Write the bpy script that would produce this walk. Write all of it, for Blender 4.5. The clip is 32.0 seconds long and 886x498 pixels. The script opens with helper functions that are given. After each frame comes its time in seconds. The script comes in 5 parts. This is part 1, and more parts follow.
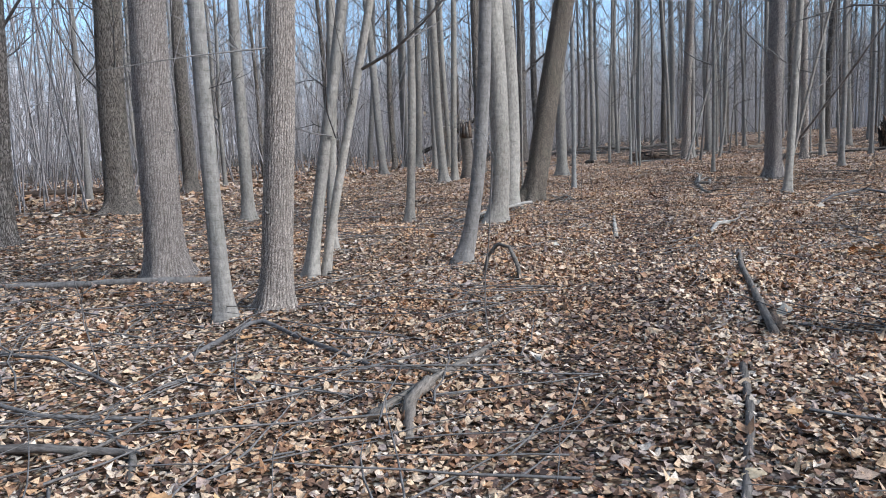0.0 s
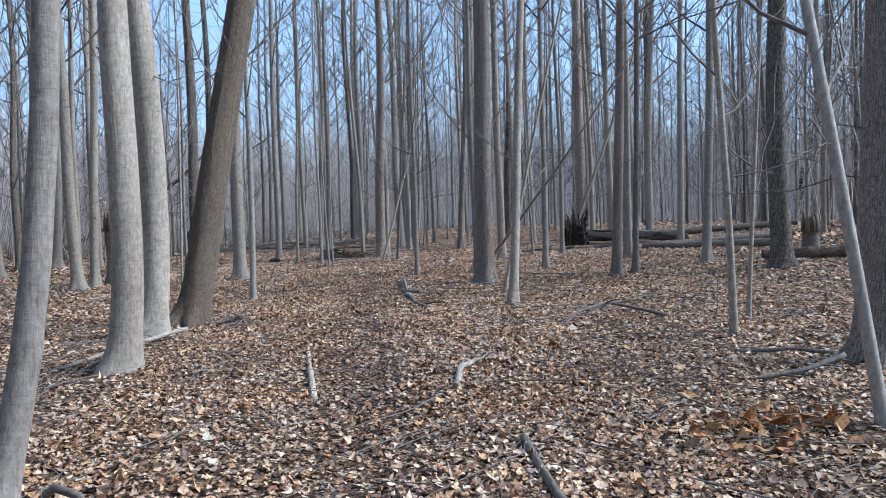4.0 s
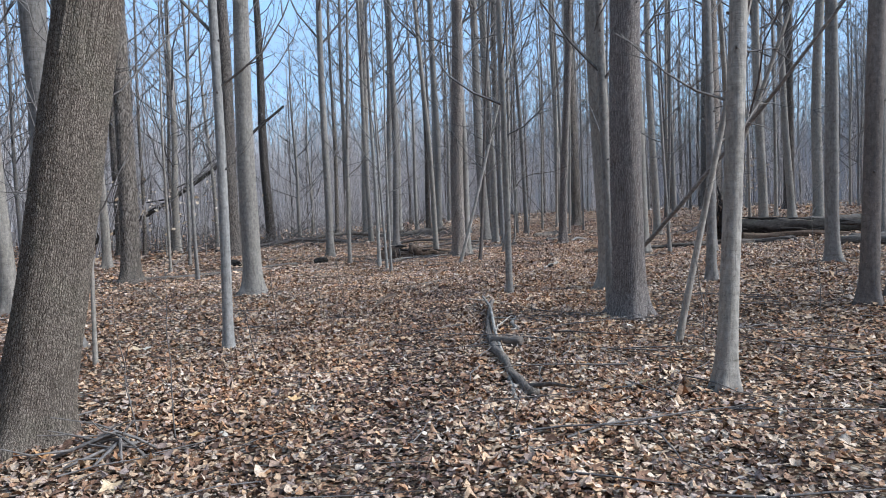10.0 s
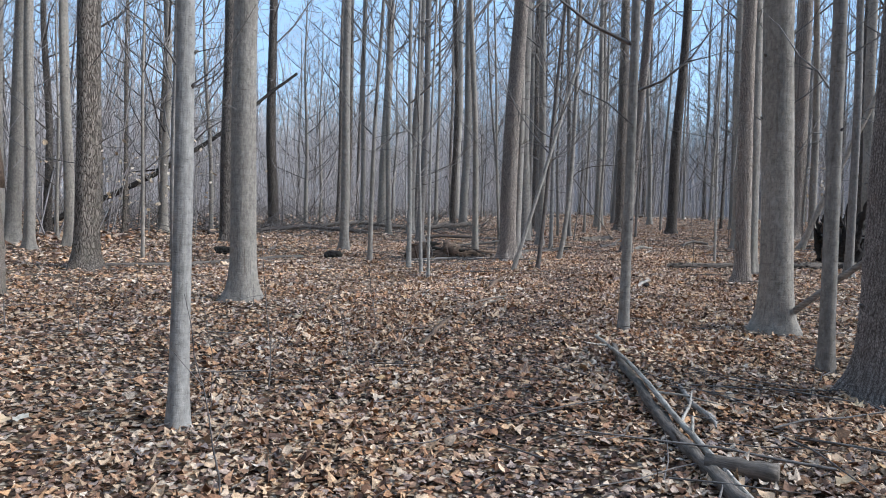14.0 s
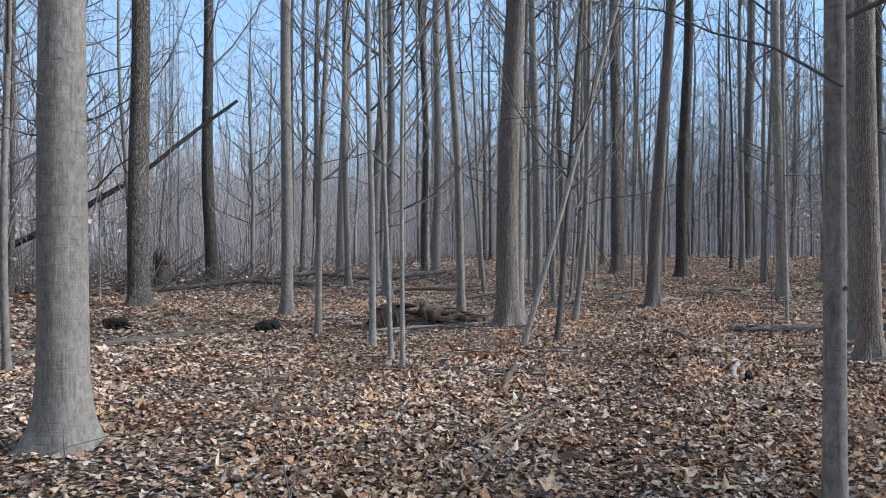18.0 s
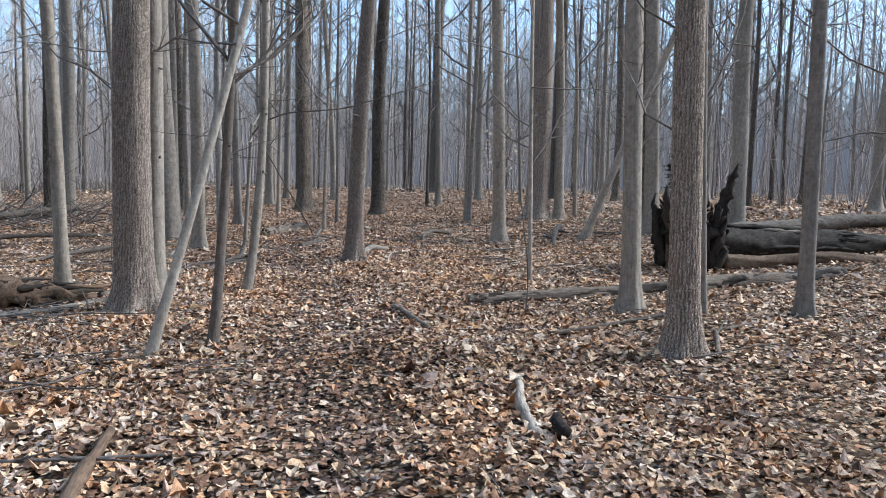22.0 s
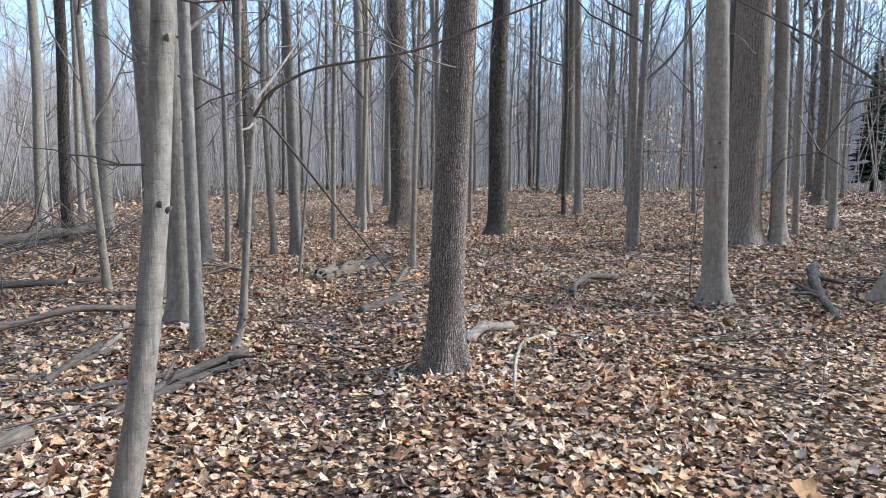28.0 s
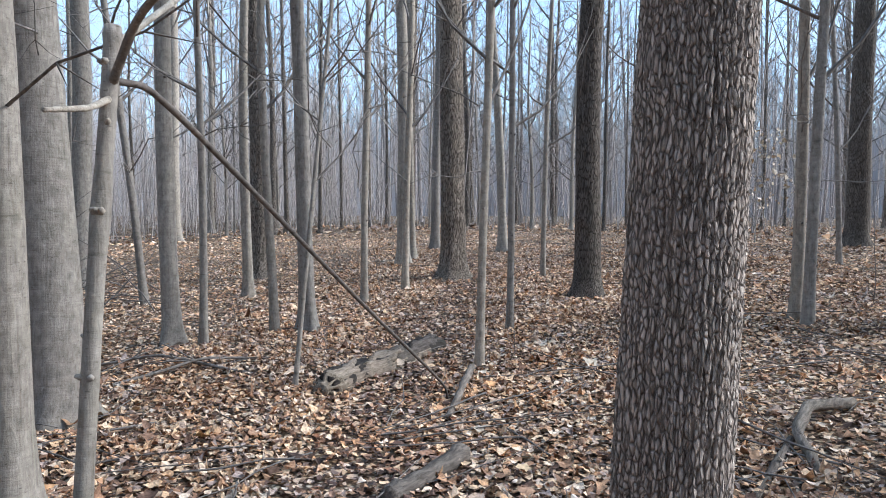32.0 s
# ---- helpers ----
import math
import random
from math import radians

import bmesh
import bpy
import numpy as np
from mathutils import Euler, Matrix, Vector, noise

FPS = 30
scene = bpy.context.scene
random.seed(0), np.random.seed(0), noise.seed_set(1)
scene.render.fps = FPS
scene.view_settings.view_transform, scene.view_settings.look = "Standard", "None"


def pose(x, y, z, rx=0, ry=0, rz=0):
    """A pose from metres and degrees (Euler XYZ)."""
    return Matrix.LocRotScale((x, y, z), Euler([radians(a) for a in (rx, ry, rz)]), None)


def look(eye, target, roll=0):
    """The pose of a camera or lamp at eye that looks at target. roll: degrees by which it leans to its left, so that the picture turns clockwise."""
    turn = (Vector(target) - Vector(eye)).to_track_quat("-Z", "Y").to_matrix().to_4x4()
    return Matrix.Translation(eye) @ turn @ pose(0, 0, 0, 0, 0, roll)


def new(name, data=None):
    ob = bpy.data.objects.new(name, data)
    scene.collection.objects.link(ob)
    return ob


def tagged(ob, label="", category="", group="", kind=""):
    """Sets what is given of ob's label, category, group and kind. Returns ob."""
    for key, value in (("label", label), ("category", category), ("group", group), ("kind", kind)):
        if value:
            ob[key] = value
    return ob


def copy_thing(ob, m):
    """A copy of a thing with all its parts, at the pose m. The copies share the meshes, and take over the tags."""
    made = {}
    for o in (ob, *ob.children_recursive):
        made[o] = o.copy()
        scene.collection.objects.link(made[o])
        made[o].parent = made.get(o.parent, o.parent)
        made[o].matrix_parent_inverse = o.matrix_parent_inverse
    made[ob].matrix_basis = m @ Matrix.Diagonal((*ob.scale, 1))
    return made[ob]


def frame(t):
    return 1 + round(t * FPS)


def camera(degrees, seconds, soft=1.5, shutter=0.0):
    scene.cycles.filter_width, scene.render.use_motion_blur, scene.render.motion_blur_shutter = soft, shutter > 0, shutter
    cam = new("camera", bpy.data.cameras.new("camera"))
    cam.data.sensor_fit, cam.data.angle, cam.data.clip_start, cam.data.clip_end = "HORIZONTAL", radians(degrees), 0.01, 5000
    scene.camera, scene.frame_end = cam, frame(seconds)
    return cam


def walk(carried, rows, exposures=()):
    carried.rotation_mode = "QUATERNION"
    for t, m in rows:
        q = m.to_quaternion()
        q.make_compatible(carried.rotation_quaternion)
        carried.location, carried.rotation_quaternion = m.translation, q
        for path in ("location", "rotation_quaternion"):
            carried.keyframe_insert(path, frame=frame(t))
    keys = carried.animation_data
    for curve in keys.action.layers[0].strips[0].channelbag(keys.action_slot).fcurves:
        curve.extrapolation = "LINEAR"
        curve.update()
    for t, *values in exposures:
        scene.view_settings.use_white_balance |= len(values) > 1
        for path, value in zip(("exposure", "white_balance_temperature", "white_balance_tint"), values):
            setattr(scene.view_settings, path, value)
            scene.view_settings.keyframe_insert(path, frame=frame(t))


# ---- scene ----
cam = camera(60.9, 32.0, 1.0)
METRES, EYE, TILT, LEAN, TURN = 31.2, 1.5, 0.0, 0.0, 0.0
ROWS = [
    (0.0, 0.0, 0.0, 0.0, -0.36, -8.19, 2.47),
    (0.5, -0.0002, 0.0155, 0.0007, -1.9, -7.89, 4.33),
    (1.0, -0.0029, 0.0318, 0.0014, -8.29, -8.16, 3.18),
    (1.5, 0.0009, 0.0482, 0.0019, -11.33, -7.39, 2.73),
    (2.0, 0.0031, 0.0642, 0.0024, -15.14, -6.34, 3.15),
    (2.5, 0.0069, 0.0793, 0.0024, -21.11, -6.2, 2.67),
    (3.0, 0.0126, 0.0937, 0.0023, -22.49, -5.41, 2.3),
    (3.5, 0.0182, 0.1105, 0.0022, -23.8, -4.59, 1.85),
    (4.0, 0.0271, 0.1243, 0.0021, -23.72, -2.05, 1.54),
    (4.5, 0.0352, 0.1387, 0.0022, -21.79, -1.43, 1.36),
    (6.5, 0.0646, 0.2005, 0.0021, -19.27, -3.14, 0.69),
    (7.0, 0.0703, 0.2158, 0.0029, -18.88, -3.21, 1.45),
    (7.5, 0.0743, 0.2309, 0.0031, -18.91, -4.7, 0.61),
    (8.0, 0.0816, 0.2457, 0.0039, -18.8, -3.39, 0.31),
    (8.5, 0.0851, 0.2607, 0.0031, -18.72, -1.8, 0.46),
    (9.0, 0.09, 0.2777, 0.002, -17.67, -3.56, 0.6),
    (9.5, 0.0934, 0.2935, 0.0033, -15.95, -3.54, 2.02),
    (10.0, 0.097, 0.3084, 0.004, -17.26, -3.01, 2.07),
    (10.5, 0.1016, 0.3209, 0.003, -15.58, 0.76, 1.02),
    (11.0, 0.099, 0.335, 0.0014, -14.51, 0.19, 0.31),
    (11.5, 0.096, 0.35, 0.0005, -13.78, -2.3, -0.6),
    (12.0, 0.0961, 0.366, -0.0, -12.68, -1.44, -0.56),
    (12.5, 0.0959, 0.3814, -0.0004, -12.04, -3.51, -1.01),
    (13.0, 0.0995, 0.3981, -0.001, -12.35, -3.11, -1.18),
    (13.5, 0.1015, 0.4146, -0.0005, -12.65, -2.96, -1.44),
    (14.0, 0.1068, 0.4308, 0.0007, -16.95, -3.36, -1.75),
    (14.5, 0.1124, 0.4459, 0.0016, -16.64, -2.65, -2.21),
    (16.5, 0.1255, 0.5069, 0.0043, -15.3, -2.43, 0.12),
    (17.0, 0.1307, 0.5235, 0.0035, -15.28, -0.14, 0.5),
    (17.5, 0.1351, 0.5396, 0.0027, -16.32, -0.31, 0.08),
    (18.0, 0.1399, 0.556, 0.0038, -19.63, -0.19, -0.24),
    (18.5, 0.1453, 0.5704, 0.0043, -20.28, 0.26, 0.34),
    (19.0, 0.149, 0.5859, 0.0038, -21.22, -0.67, -0.13),
    (19.5, 0.1559, 0.5999, 0.0028, -22.63, -1.77, 0.16),
    (20.0, 0.1642, 0.6139, 0.0033, -29.66, -2.99, 0.28),
    (20.5, 0.1716, 0.627, 0.0047, -34.48, -4.8, -0.03),
    (21.0, 0.1815, 0.6379, 0.0051, -36.33, -4.96, -0.21),
    (21.5, 0.1909, 0.6491, 0.0041, -38.49, -5.25, -0.17),
    (22.0, 0.2029, 0.6601, 0.0048, -43.31, -5.18, -1.11),
    (22.5, 0.2123, 0.6717, 0.0055, -37.22, -2.51, -0.97),
    (23.0, 0.2198, 0.6842, 0.0061, -36.35, -2.21, -0.93),
    (23.5, 0.2311, 0.6957, 0.0068, -34.57, -2.17, -0.59),
    (24.0, 0.2395, 0.7069, 0.0066, -34.46, -2.78, 0.02),
    (24.5, 0.2489, 0.7176, 0.0071, -34.75, -5.48, 0.52),
    (25.0, 0.2594, 0.7274, 0.0089, -34.89, -5.26, 0.82),
    (25.5, 0.2676, 0.7401, 0.008, -34.63, -5.37, 0.41),
    (26.0, 0.2773, 0.7518, 0.0084, -34.48, -4.89, 0.36),
    (26.5, 0.287, 0.7634, 0.01, -34.05, -2.7, 0.55),
    (28.5, 0.3223, 0.8075, 0.0104, -33.85, -6.57, -0.16),
    (29.0, 0.3314, 0.8184, 0.011, -30.33, -6.29, 0.18),
    (29.5, 0.3369, 0.8319, 0.0107, -28.82, -4.76, 0.46),
    (30.0, 0.3433, 0.8433, 0.0118, -29.31, -3.24, -0.08),
    (30.5, 0.3523, 0.8538, 0.0125, -32.85, -0.91, -0.38),
    (31.0, 0.3583, 0.8678, 0.0122, -36.13, -1.68, -0.07),
    (31.5, 0.3639, 0.8812, 0.0117, -33.12, -2.89, -0.01),
    (32.0, 0.3683, 0.8964, 0.0122, -30.63, -3.04, -0.15),
]
EXPO = 1.02
walk(cam, [(t, pose(0, 0, EYE, TILT, LEAN, TURN) @ pose(METRES * x, METRES * y, METRES * z, 90 + pitch, roll, yaw)) for t, x, y, z, yaw, pitch, roll in ROWS],
     exposures=[(t, EXPO + e, k - 450, 6) for t, e, k in ((0.0, 0.08, 5800), (4.0, 0.2, 5700), (6.0, 0.2, 5700), (10.0, 0.12, 5750), (11.0, -0.08, 5600), (12.0, 0.12, 5780), (13.0, 0.2, 5900), (14.5, 0.14, 5830), (18.0, 0.02, 5800), (19.0, -0.05, 5870), (20.0, 0.18, 6080), (21.0, 0.32, 6180), (22.0, 0.44, 6100), (24.0, 0.22, 5980), (25.0, 0.53, 5950), (29.0, 0.62, 6050), (30.0, 0.58, 5980), (31.0, 0.2, 6000), (32.0, 0.68, 6050))])

# ---- world, sun ----
SUN_AZ, SUN_EL = 115.0, 33.0  # degrees clockwise from +y, and above the horizon
world = bpy.data.worlds.new("world")
scene.world = world
world.use_nodes = True
wn, wl = world.node_tree.nodes, world.node_tree.links
wn.clear()
w_out = wn.new("ShaderNodeOutputWorld")
w_bg = wn.new("ShaderNodeBackground")
w_sky = wn.new("ShaderNodeTexSky")
w_sky.sky_type = "NISHITA"
w_sky.sun_disc = False
w_sky.sun_elevation, w_sky.sun_rotation = radians(SUN_EL), radians(SUN_AZ)
w_sky.air_density, w_sky.dust_density = 1.0, 0.6
w_co = wn.new("ShaderNodeTexCoord")
w_map = wn.new("ShaderNodeMapping")
w_map.inputs["Scale"].default_value = (1.6, 1.6, 4.5)
w_noise = wn.new("ShaderNodeTexNoise")
w_noise.inputs["Scale"].default_value = 1.7
w_noise.inputs["Detail"].default_value = 6
w_noise.inputs["Roughness"].default_value = 0.55
w_ramp = wn.new("ShaderNodeValToRGB")
w_ramp.color_ramp.elements[0].position, w_ramp.color_ramp.elements[1].position = 0.40, 0.66
w_ramp.color_ramp.elements[0].color = (0.5, 0.5, 0.5, 1)
w_mix = wn.new("ShaderNodeMix")
w_mix.data_type = "RGBA"
w_mix.inputs[7].default_value = (2.1, 2.75, 3.5, 1)
w_bg.inputs["Strength"].default_value = 0.12
wl.new(w_co.outputs["Generated"], w_map.inputs["Vector"])
wl.new(w_map.outputs["Vector"], w_noise.inputs["Vector"])
wl.new(w_noise.outputs["Fac"], w_ramp.inputs["Fac"])
wl.new(w_ramp.outputs["Color"], w_mix.inputs["Factor"])
wl.new(w_sky.outputs["Color"], w_mix.inputs[6])
wl.new(w_mix.outputs[2], w_bg.inputs["Color"])
wl.new(w_bg.outputs["Background"], w_out.inputs["Surface"])

sun = new("sun", bpy.data.lights.new("sun", "SUN"))
sun.data.energy, sun.data.angle, sun.data.color = 3.4, radians(30), (1.0, 0.945, 0.88)
sun_from = Vector((math.sin(radians(SUN_AZ)) * math.cos(radians(SUN_EL)), math.cos(radians(SUN_AZ)) * math.cos(radians(SUN_EL)), math.sin(radians(SUN_EL))))
sun.matrix_world = look(sun_from * 60, (0, 0, 0))


# ---- materials ----
class Nodes:
    """A small helper round one material's node tree."""

    def __init__(self, name):
        self.mat = bpy.data.materials.new(name)
        self.mat.use_nodes = True
        self.tree = self.mat.node_tree
        self.bsdf = self.tree.nodes["Principled BSDF"]

    def add(self, kind, **inputs):
        node = self.tree.nodes.new(kind)
        for key, value in inputs.items():
            node.inputs[key].default_value = value
        return node

    def link(self, a, b):
        self.tree.links.new(a, b)

    def ramp(self, fac, stops, constant=False):
        node = self.tree.nodes.new("ShaderNodeValToRGB")
        node.color_ramp.interpolation = "CONSTANT" if constant else "LINEAR"
        ele = node.color_ramp.elements
        while len(ele) < len(stops):
            ele.new(0.5)
        for e, (p, c) in zip(ele, stops):
            e.position, e.color = p, (*c, 1)
        self.link(fac, node.inputs["Fac"])
        return node.outputs["Color"]

    def mix(self, fac, a, b, blend="MIX"):
        node = self.tree.nodes.new("ShaderNodeMix")
        node.data_type, node.blend_type = "RGBA", blend
        for sock, value in ((node.inputs["Factor"], fac), (node.inputs[6], a), (node.inputs[7], b)):
            if isinstance(value, (int, float)):
                sock.default_value = value
            elif isinstance(value, tuple):
                sock.default_value = (*value, 1)
            else:
                self.link(value, sock)
        return node.outputs[2]

    def math(self, op, a, b=0.0):
        node = self.tree.nodes.new("ShaderNodeMath")
        node.operation = op
        for sock, value in ((node.inputs[0], a), (node.inputs[1], b)):
            if isinstance(value, (int, float)):
                sock.default_value = value
            else:
                self.link(value, sock)
        return node.outputs[0]

    def coords(self, scale=(1, 1, 1), kind="Object"):
        co = self.tree.nodes.new("ShaderNodeTexCoord")
        mp = self.tree.nodes.new("ShaderNodeMapping")
        mp.inputs["Scale"].default_value = scale
        self.link(co.outputs[kind], mp.inputs["Vector"])
        return mp.outputs["Vector"]

    def noise(self, vec, scale, detail=4, rough=0.55, distort=0.0):
        node = self.add("ShaderNodeTexNoise", Scale=scale, Detail=detail, Roughness=rough, Distortion=distort)
        self.link(vec, node.inputs["Vector"])
        return node.outputs["Fac"]

    def voronoi(self, vec, scale, feature="F1", rand=1.0):
        node = self.add("ShaderNodeTexVoronoi", Scale=scale, Randomness=rand)
        node.feature = feature
        self.link(vec, node.inputs["Vector"])
        return node

    def bump(self, height, strength, dist):
        node = self.add("ShaderNodeBump", Strength=strength, Distance=dist)
        self.link(height, node.inputs["Height"])
        self.link(node.outputs["Normal"], self.bsdf.inputs["Normal"])

    def done(self, colour, rough=0.9, spec=0.2):
        if isinstance(colour, tuple):
            self.bsdf.inputs["Base Color"].default_value = (*colour, 1)
        else:
            self.link(colour, self.bsdf.inputs["Base Color"])
        self.bsdf.inputs["Roughness"].default_value = rough
        self.bsdf.inputs["Specular IOR Level"].default_value = spec
        return self.mat


LEAF_COLOURS = [(0.0, (0.53, 0.405, 0.275)), (0.10, (0.33, 0.215, 0.14)), (0.20, (0.60, 0.51, 0.40)), (0.32, (0.20, 0.13, 0.092)),
                (0.42, (0.44, 0.36, 0.30)), (0.51, (0.61, 0.485, 0.34)), (0.61, (0.115, 0.077, 0.06)), (0.69, (0.42, 0.27, 0.165)),
                (0.78, (0.33, 0.275, 0.25)), (0.86, (0.50, 0.33, 0.19)), (0.90, (0.23, 0.14, 0.09)), (0.95, (0.69, 0.62, 0.52))]
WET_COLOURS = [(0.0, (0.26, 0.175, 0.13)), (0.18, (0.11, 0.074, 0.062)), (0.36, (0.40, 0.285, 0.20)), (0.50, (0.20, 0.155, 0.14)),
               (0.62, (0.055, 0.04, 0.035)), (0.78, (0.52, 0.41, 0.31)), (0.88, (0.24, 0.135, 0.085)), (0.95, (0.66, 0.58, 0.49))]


def litter_material(name, colours, rough):
    n = Nodes(name)
    geo = n.add("ShaderNodeNewGeometry")
    base = n.ramp(geo.outputs["Random Per Island"], colours, True)
    pos = n.coords(kind="Object")
    mott = n.math("ADD", n.math("MULTIPLY", n.noise(pos, 34, 3, 0.6), 0.5), n.math("MULTIPLY", n.noise(pos, 130, 3, 0.65), 0.5))
    tint = n.ramp(mott, [(0.34, (0.30, 0.275, 0.26)), (0.50, (0.92, 0.9, 0.88)), (0.66, (1.35, 1.32, 1.28))])
    big = n.ramp(n.noise(pos, 0.55, 3), [(0.35, (0.86, 0.75, 0.675)), (0.65, (1.19, 1.055, 0.96))])
    warm = n.ramp(n.noise(pos, 1.3, 4, 0.6), [(0.38, (1.02, 0.955, 0.87)), (0.62, (0.95, 1.0, 1.06))])
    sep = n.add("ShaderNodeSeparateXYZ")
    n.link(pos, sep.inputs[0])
    # leaves turn paler and a touch bluer from y = 17 to 27
    paler_along = n.ramp(n.math("MULTIPLY", sep.outputs["Y"], 0.025), [(0.42, (1, 1, 1)), (0.68, (1.24, 1.25, 1.27))])
    warm = n.mix(1.0, warm, paler_along, "MULTIPLY")
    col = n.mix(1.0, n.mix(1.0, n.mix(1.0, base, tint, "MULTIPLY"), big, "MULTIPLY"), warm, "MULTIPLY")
    n.bump(n.noise(pos, 90, 3), 0.35, 0.006)
    return n.done(col, rough, 0.25)


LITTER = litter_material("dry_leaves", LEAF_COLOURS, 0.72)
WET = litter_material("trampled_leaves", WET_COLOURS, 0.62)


def ground_material():
    n = Nodes("forest_floor")
    pos = n.coords(kind="Object")
    warp = n.add("ShaderNodeVectorMath")
    warp.operation = "ADD"
    wob = n.add("ShaderNodeTexNoise", Scale=9.0, Detail=3.0)
    n.link(pos, wob.inputs["Vector"])
    sc = n.add("ShaderNodeVectorMath")
    sc.operation = "SCALE"
    sc.inputs["Scale"].default_value = 0.09
    n.link(wob.outputs["Color"], sc.inputs[0])
    n.link(pos, warp.inputs[0])
    n.link(sc.outputs[0], warp.inputs[1])
    cell = n.voronoi(warp.outputs[0], 30.0)
    sep = n.add("ShaderNodeSeparateColor")
    n.link(cell.outputs["Color"], sep.inputs["Color"])
    leaf = n.ramp(sep.outputs["Red"], LEAF_COLOURS, True)
    edge = n.ramp(cell.outputs["Distance"], [(0.25, (0.95, 0.93, 0.91)), (0.55, (0.20, 0.18, 0.165))])
    fine = n.ramp(n.noise(pos, 60, 4, 0.65), [(0.3, (0.6, 0.58, 0.56)), (0.7, (1.1, 1.08, 1.05))])
    big = n.ramp(n.noise(pos, 0.5, 3), [(0.35, (0.78, 0.78, 0.8)), (0.65, (1.1, 1.07, 1.02))])
    col = n.mix(1.0, n.mix(1.0, n.mix(1.0, leaf, edge, "MULTIPLY"), fine, "MULTIPLY"), big, "MULTIPLY")
    hgt = n.math("ADD", n.math("MULTIPLY", sep.outputs["Green"], 0.6), n.math("MULTIPLY", n.noise(pos, 40, 4), 0.5))
    n.bump(hgt, 0.7, 0.03)
    return n.done(col, 0.9, 0.1)


GROUND = ground_material()


def bark(name, light, dark, ridge=0.0, band=0.0, moss=0.0, fine=28.0, along="z", plates=False):
    """Bark: ridge is the depth of the vertical furrows, band of the horizontal lenticels."""
    n = Nodes(name)
    info = n.add("ShaderNodeObjectInfo")
    pos = n.coords((1, 1, 1))
    shift = n.add("ShaderNodeVectorMath")
    shift.operation = "ADD"
    n.link(pos, shift.inputs[0])
    n.link(n.math("MULTIPLY", info.outputs["Random"], 40.0), shift.inputs[1])
    vec = shift.outputs[0]
    tall = n.add("ShaderNodeMapping")
    tall.inputs["Scale"].default_value = (1, 1, 0.32 if plates else 0.55 if band else 0.15) if along == "z" else (0.12, 1, 1)
    n.link(vec, tall.inputs["Vector"])
    flat = n.add("ShaderNodeMapping")
    flat.inputs["Scale"].default_value = (0.35, 0.35, 2.6)
    n.link(vec, flat.inputs["Vector"])
    blotch = n.math("ADD", n.math("MULTIPLY", n.noise(tall.outputs[0], 1.6, 5, 0.6), 0.6), n.math("MULTIPLY", n.noise(vec, 14.0, 5, 0.7), 0.4))
    col = n.mix(n.ramp(blotch, [(0.30, (0, 0, 0)), (0.70, (1, 1, 1))]), dark, light)
    grain = n.noise(tall.outputs[0], fine, 6, 0.7, 0.4)
    low, top = (0.62, 1.30) if band else (0.34, 1.45) if along == "x" else (0.5, 1.3)
    col = n.mix(1.0, col, n.ramp(grain, [(0.30, (low, low * 0.98, low * 0.96)), (0.70, (top, top * 0.985, top * 0.97))]), "MULTIPLY")
    hgt = n.math("MULTIPLY", grain, 0.35)
    if ridge:
        wob = n.add("ShaderNodeTexNoise", Scale=5.0, Detail=2.0)
        n.link(vec, wob.inputs["Vector"])
        sc = n.add("ShaderNodeVectorMath")
        sc.operation = "SCALE"
        sc.inputs["Scale"].default_value = 0.035
        n.link(wob.outputs["Color"], sc.inputs[0])
        ad = n.add("ShaderNodeVectorMath")
        ad.operation = "ADD"
        n.link(tall.outputs[0], ad.inputs[0])
        n.link(sc.outputs[0], ad.inputs[1])
        vor = n.voronoi(ad.outputs[0], 125.0 if plates else 58.0, "DISTANCE_TO_EDGE")
        crack = n.ramp(vor.outputs["Distance"], [(0.02, (0, 0, 0)), (0.20, (1, 1, 1))])
        col = n.mix(1.0, col, n.mix(crack, (0.42, 0.40, 0.39) if plates else (0.34, 0.32, 0.31), (1.16, 1.14, 1.12)), "MULTIPLY")
        hgt = n.math("ADD", hgt, n.math("MULTIPLY", crack, ridge))
    if plates:
        att = n.add("ShaderNodeAttribute")
        att.attribute_name = "plate"
        # colour follows the relief: darker in the furrows, lighter on the ridges
        furrow_tone = n.ramp(att.outputs["Fac"], [(0.05, (0.66, 0.63, 0.62)), (0.55, (1.16, 1.15, 1.14))])
        col = n.mix(1.0, col, furrow_tone, "MULTIPLY")
    if band:
        rings = n.noise(flat.outputs[0], 16.0, 5, 0.65)
        lent = n.ramp(rings, [(0.28, (0.55, 0.53, 0.51)), (0.40, (0.95, 0.95, 0.95)), (0.60, (1, 1, 1)), (0.76, (1.2, 1.19, 1.17))])
        col = n.mix(band, col, n.mix(1.0, col, lent, "MULTIPLY"))
        hgt = n.math("ADD", hgt, n.math("MULTIPLY", rings, 0.5))
        oval = n.add("ShaderNodeMapping")
        oval.inputs["Scale"].default_value = (0.5, 0.5, 1.5)
        n.link(vec, oval.inputs["Vector"])
        spot = n.voronoi(oval.outputs[0], 44.0)
        fleck = n.ramp(n.math("ADD", spot.outputs["Distance"], n.math("MULTIPLY", n.noise(vec, 50, 3), 0.5)), [(0.30, (0.45, 0.43, 0.41)), (0.42, (1, 1, 1))])
        col = n.mix(0.8, col, n.mix(1.0, col, fleck, "MULTIPLY"))
        pale = n.ramp(n.noise(vec, 75, 3, 0.7), [(0.62, (0, 0, 0)), (0.72, (1, 1, 1))])
        col = n.mix(n.math("MULTIPLY", pale, 0.28), col, (0.52, 0.50, 0.47))
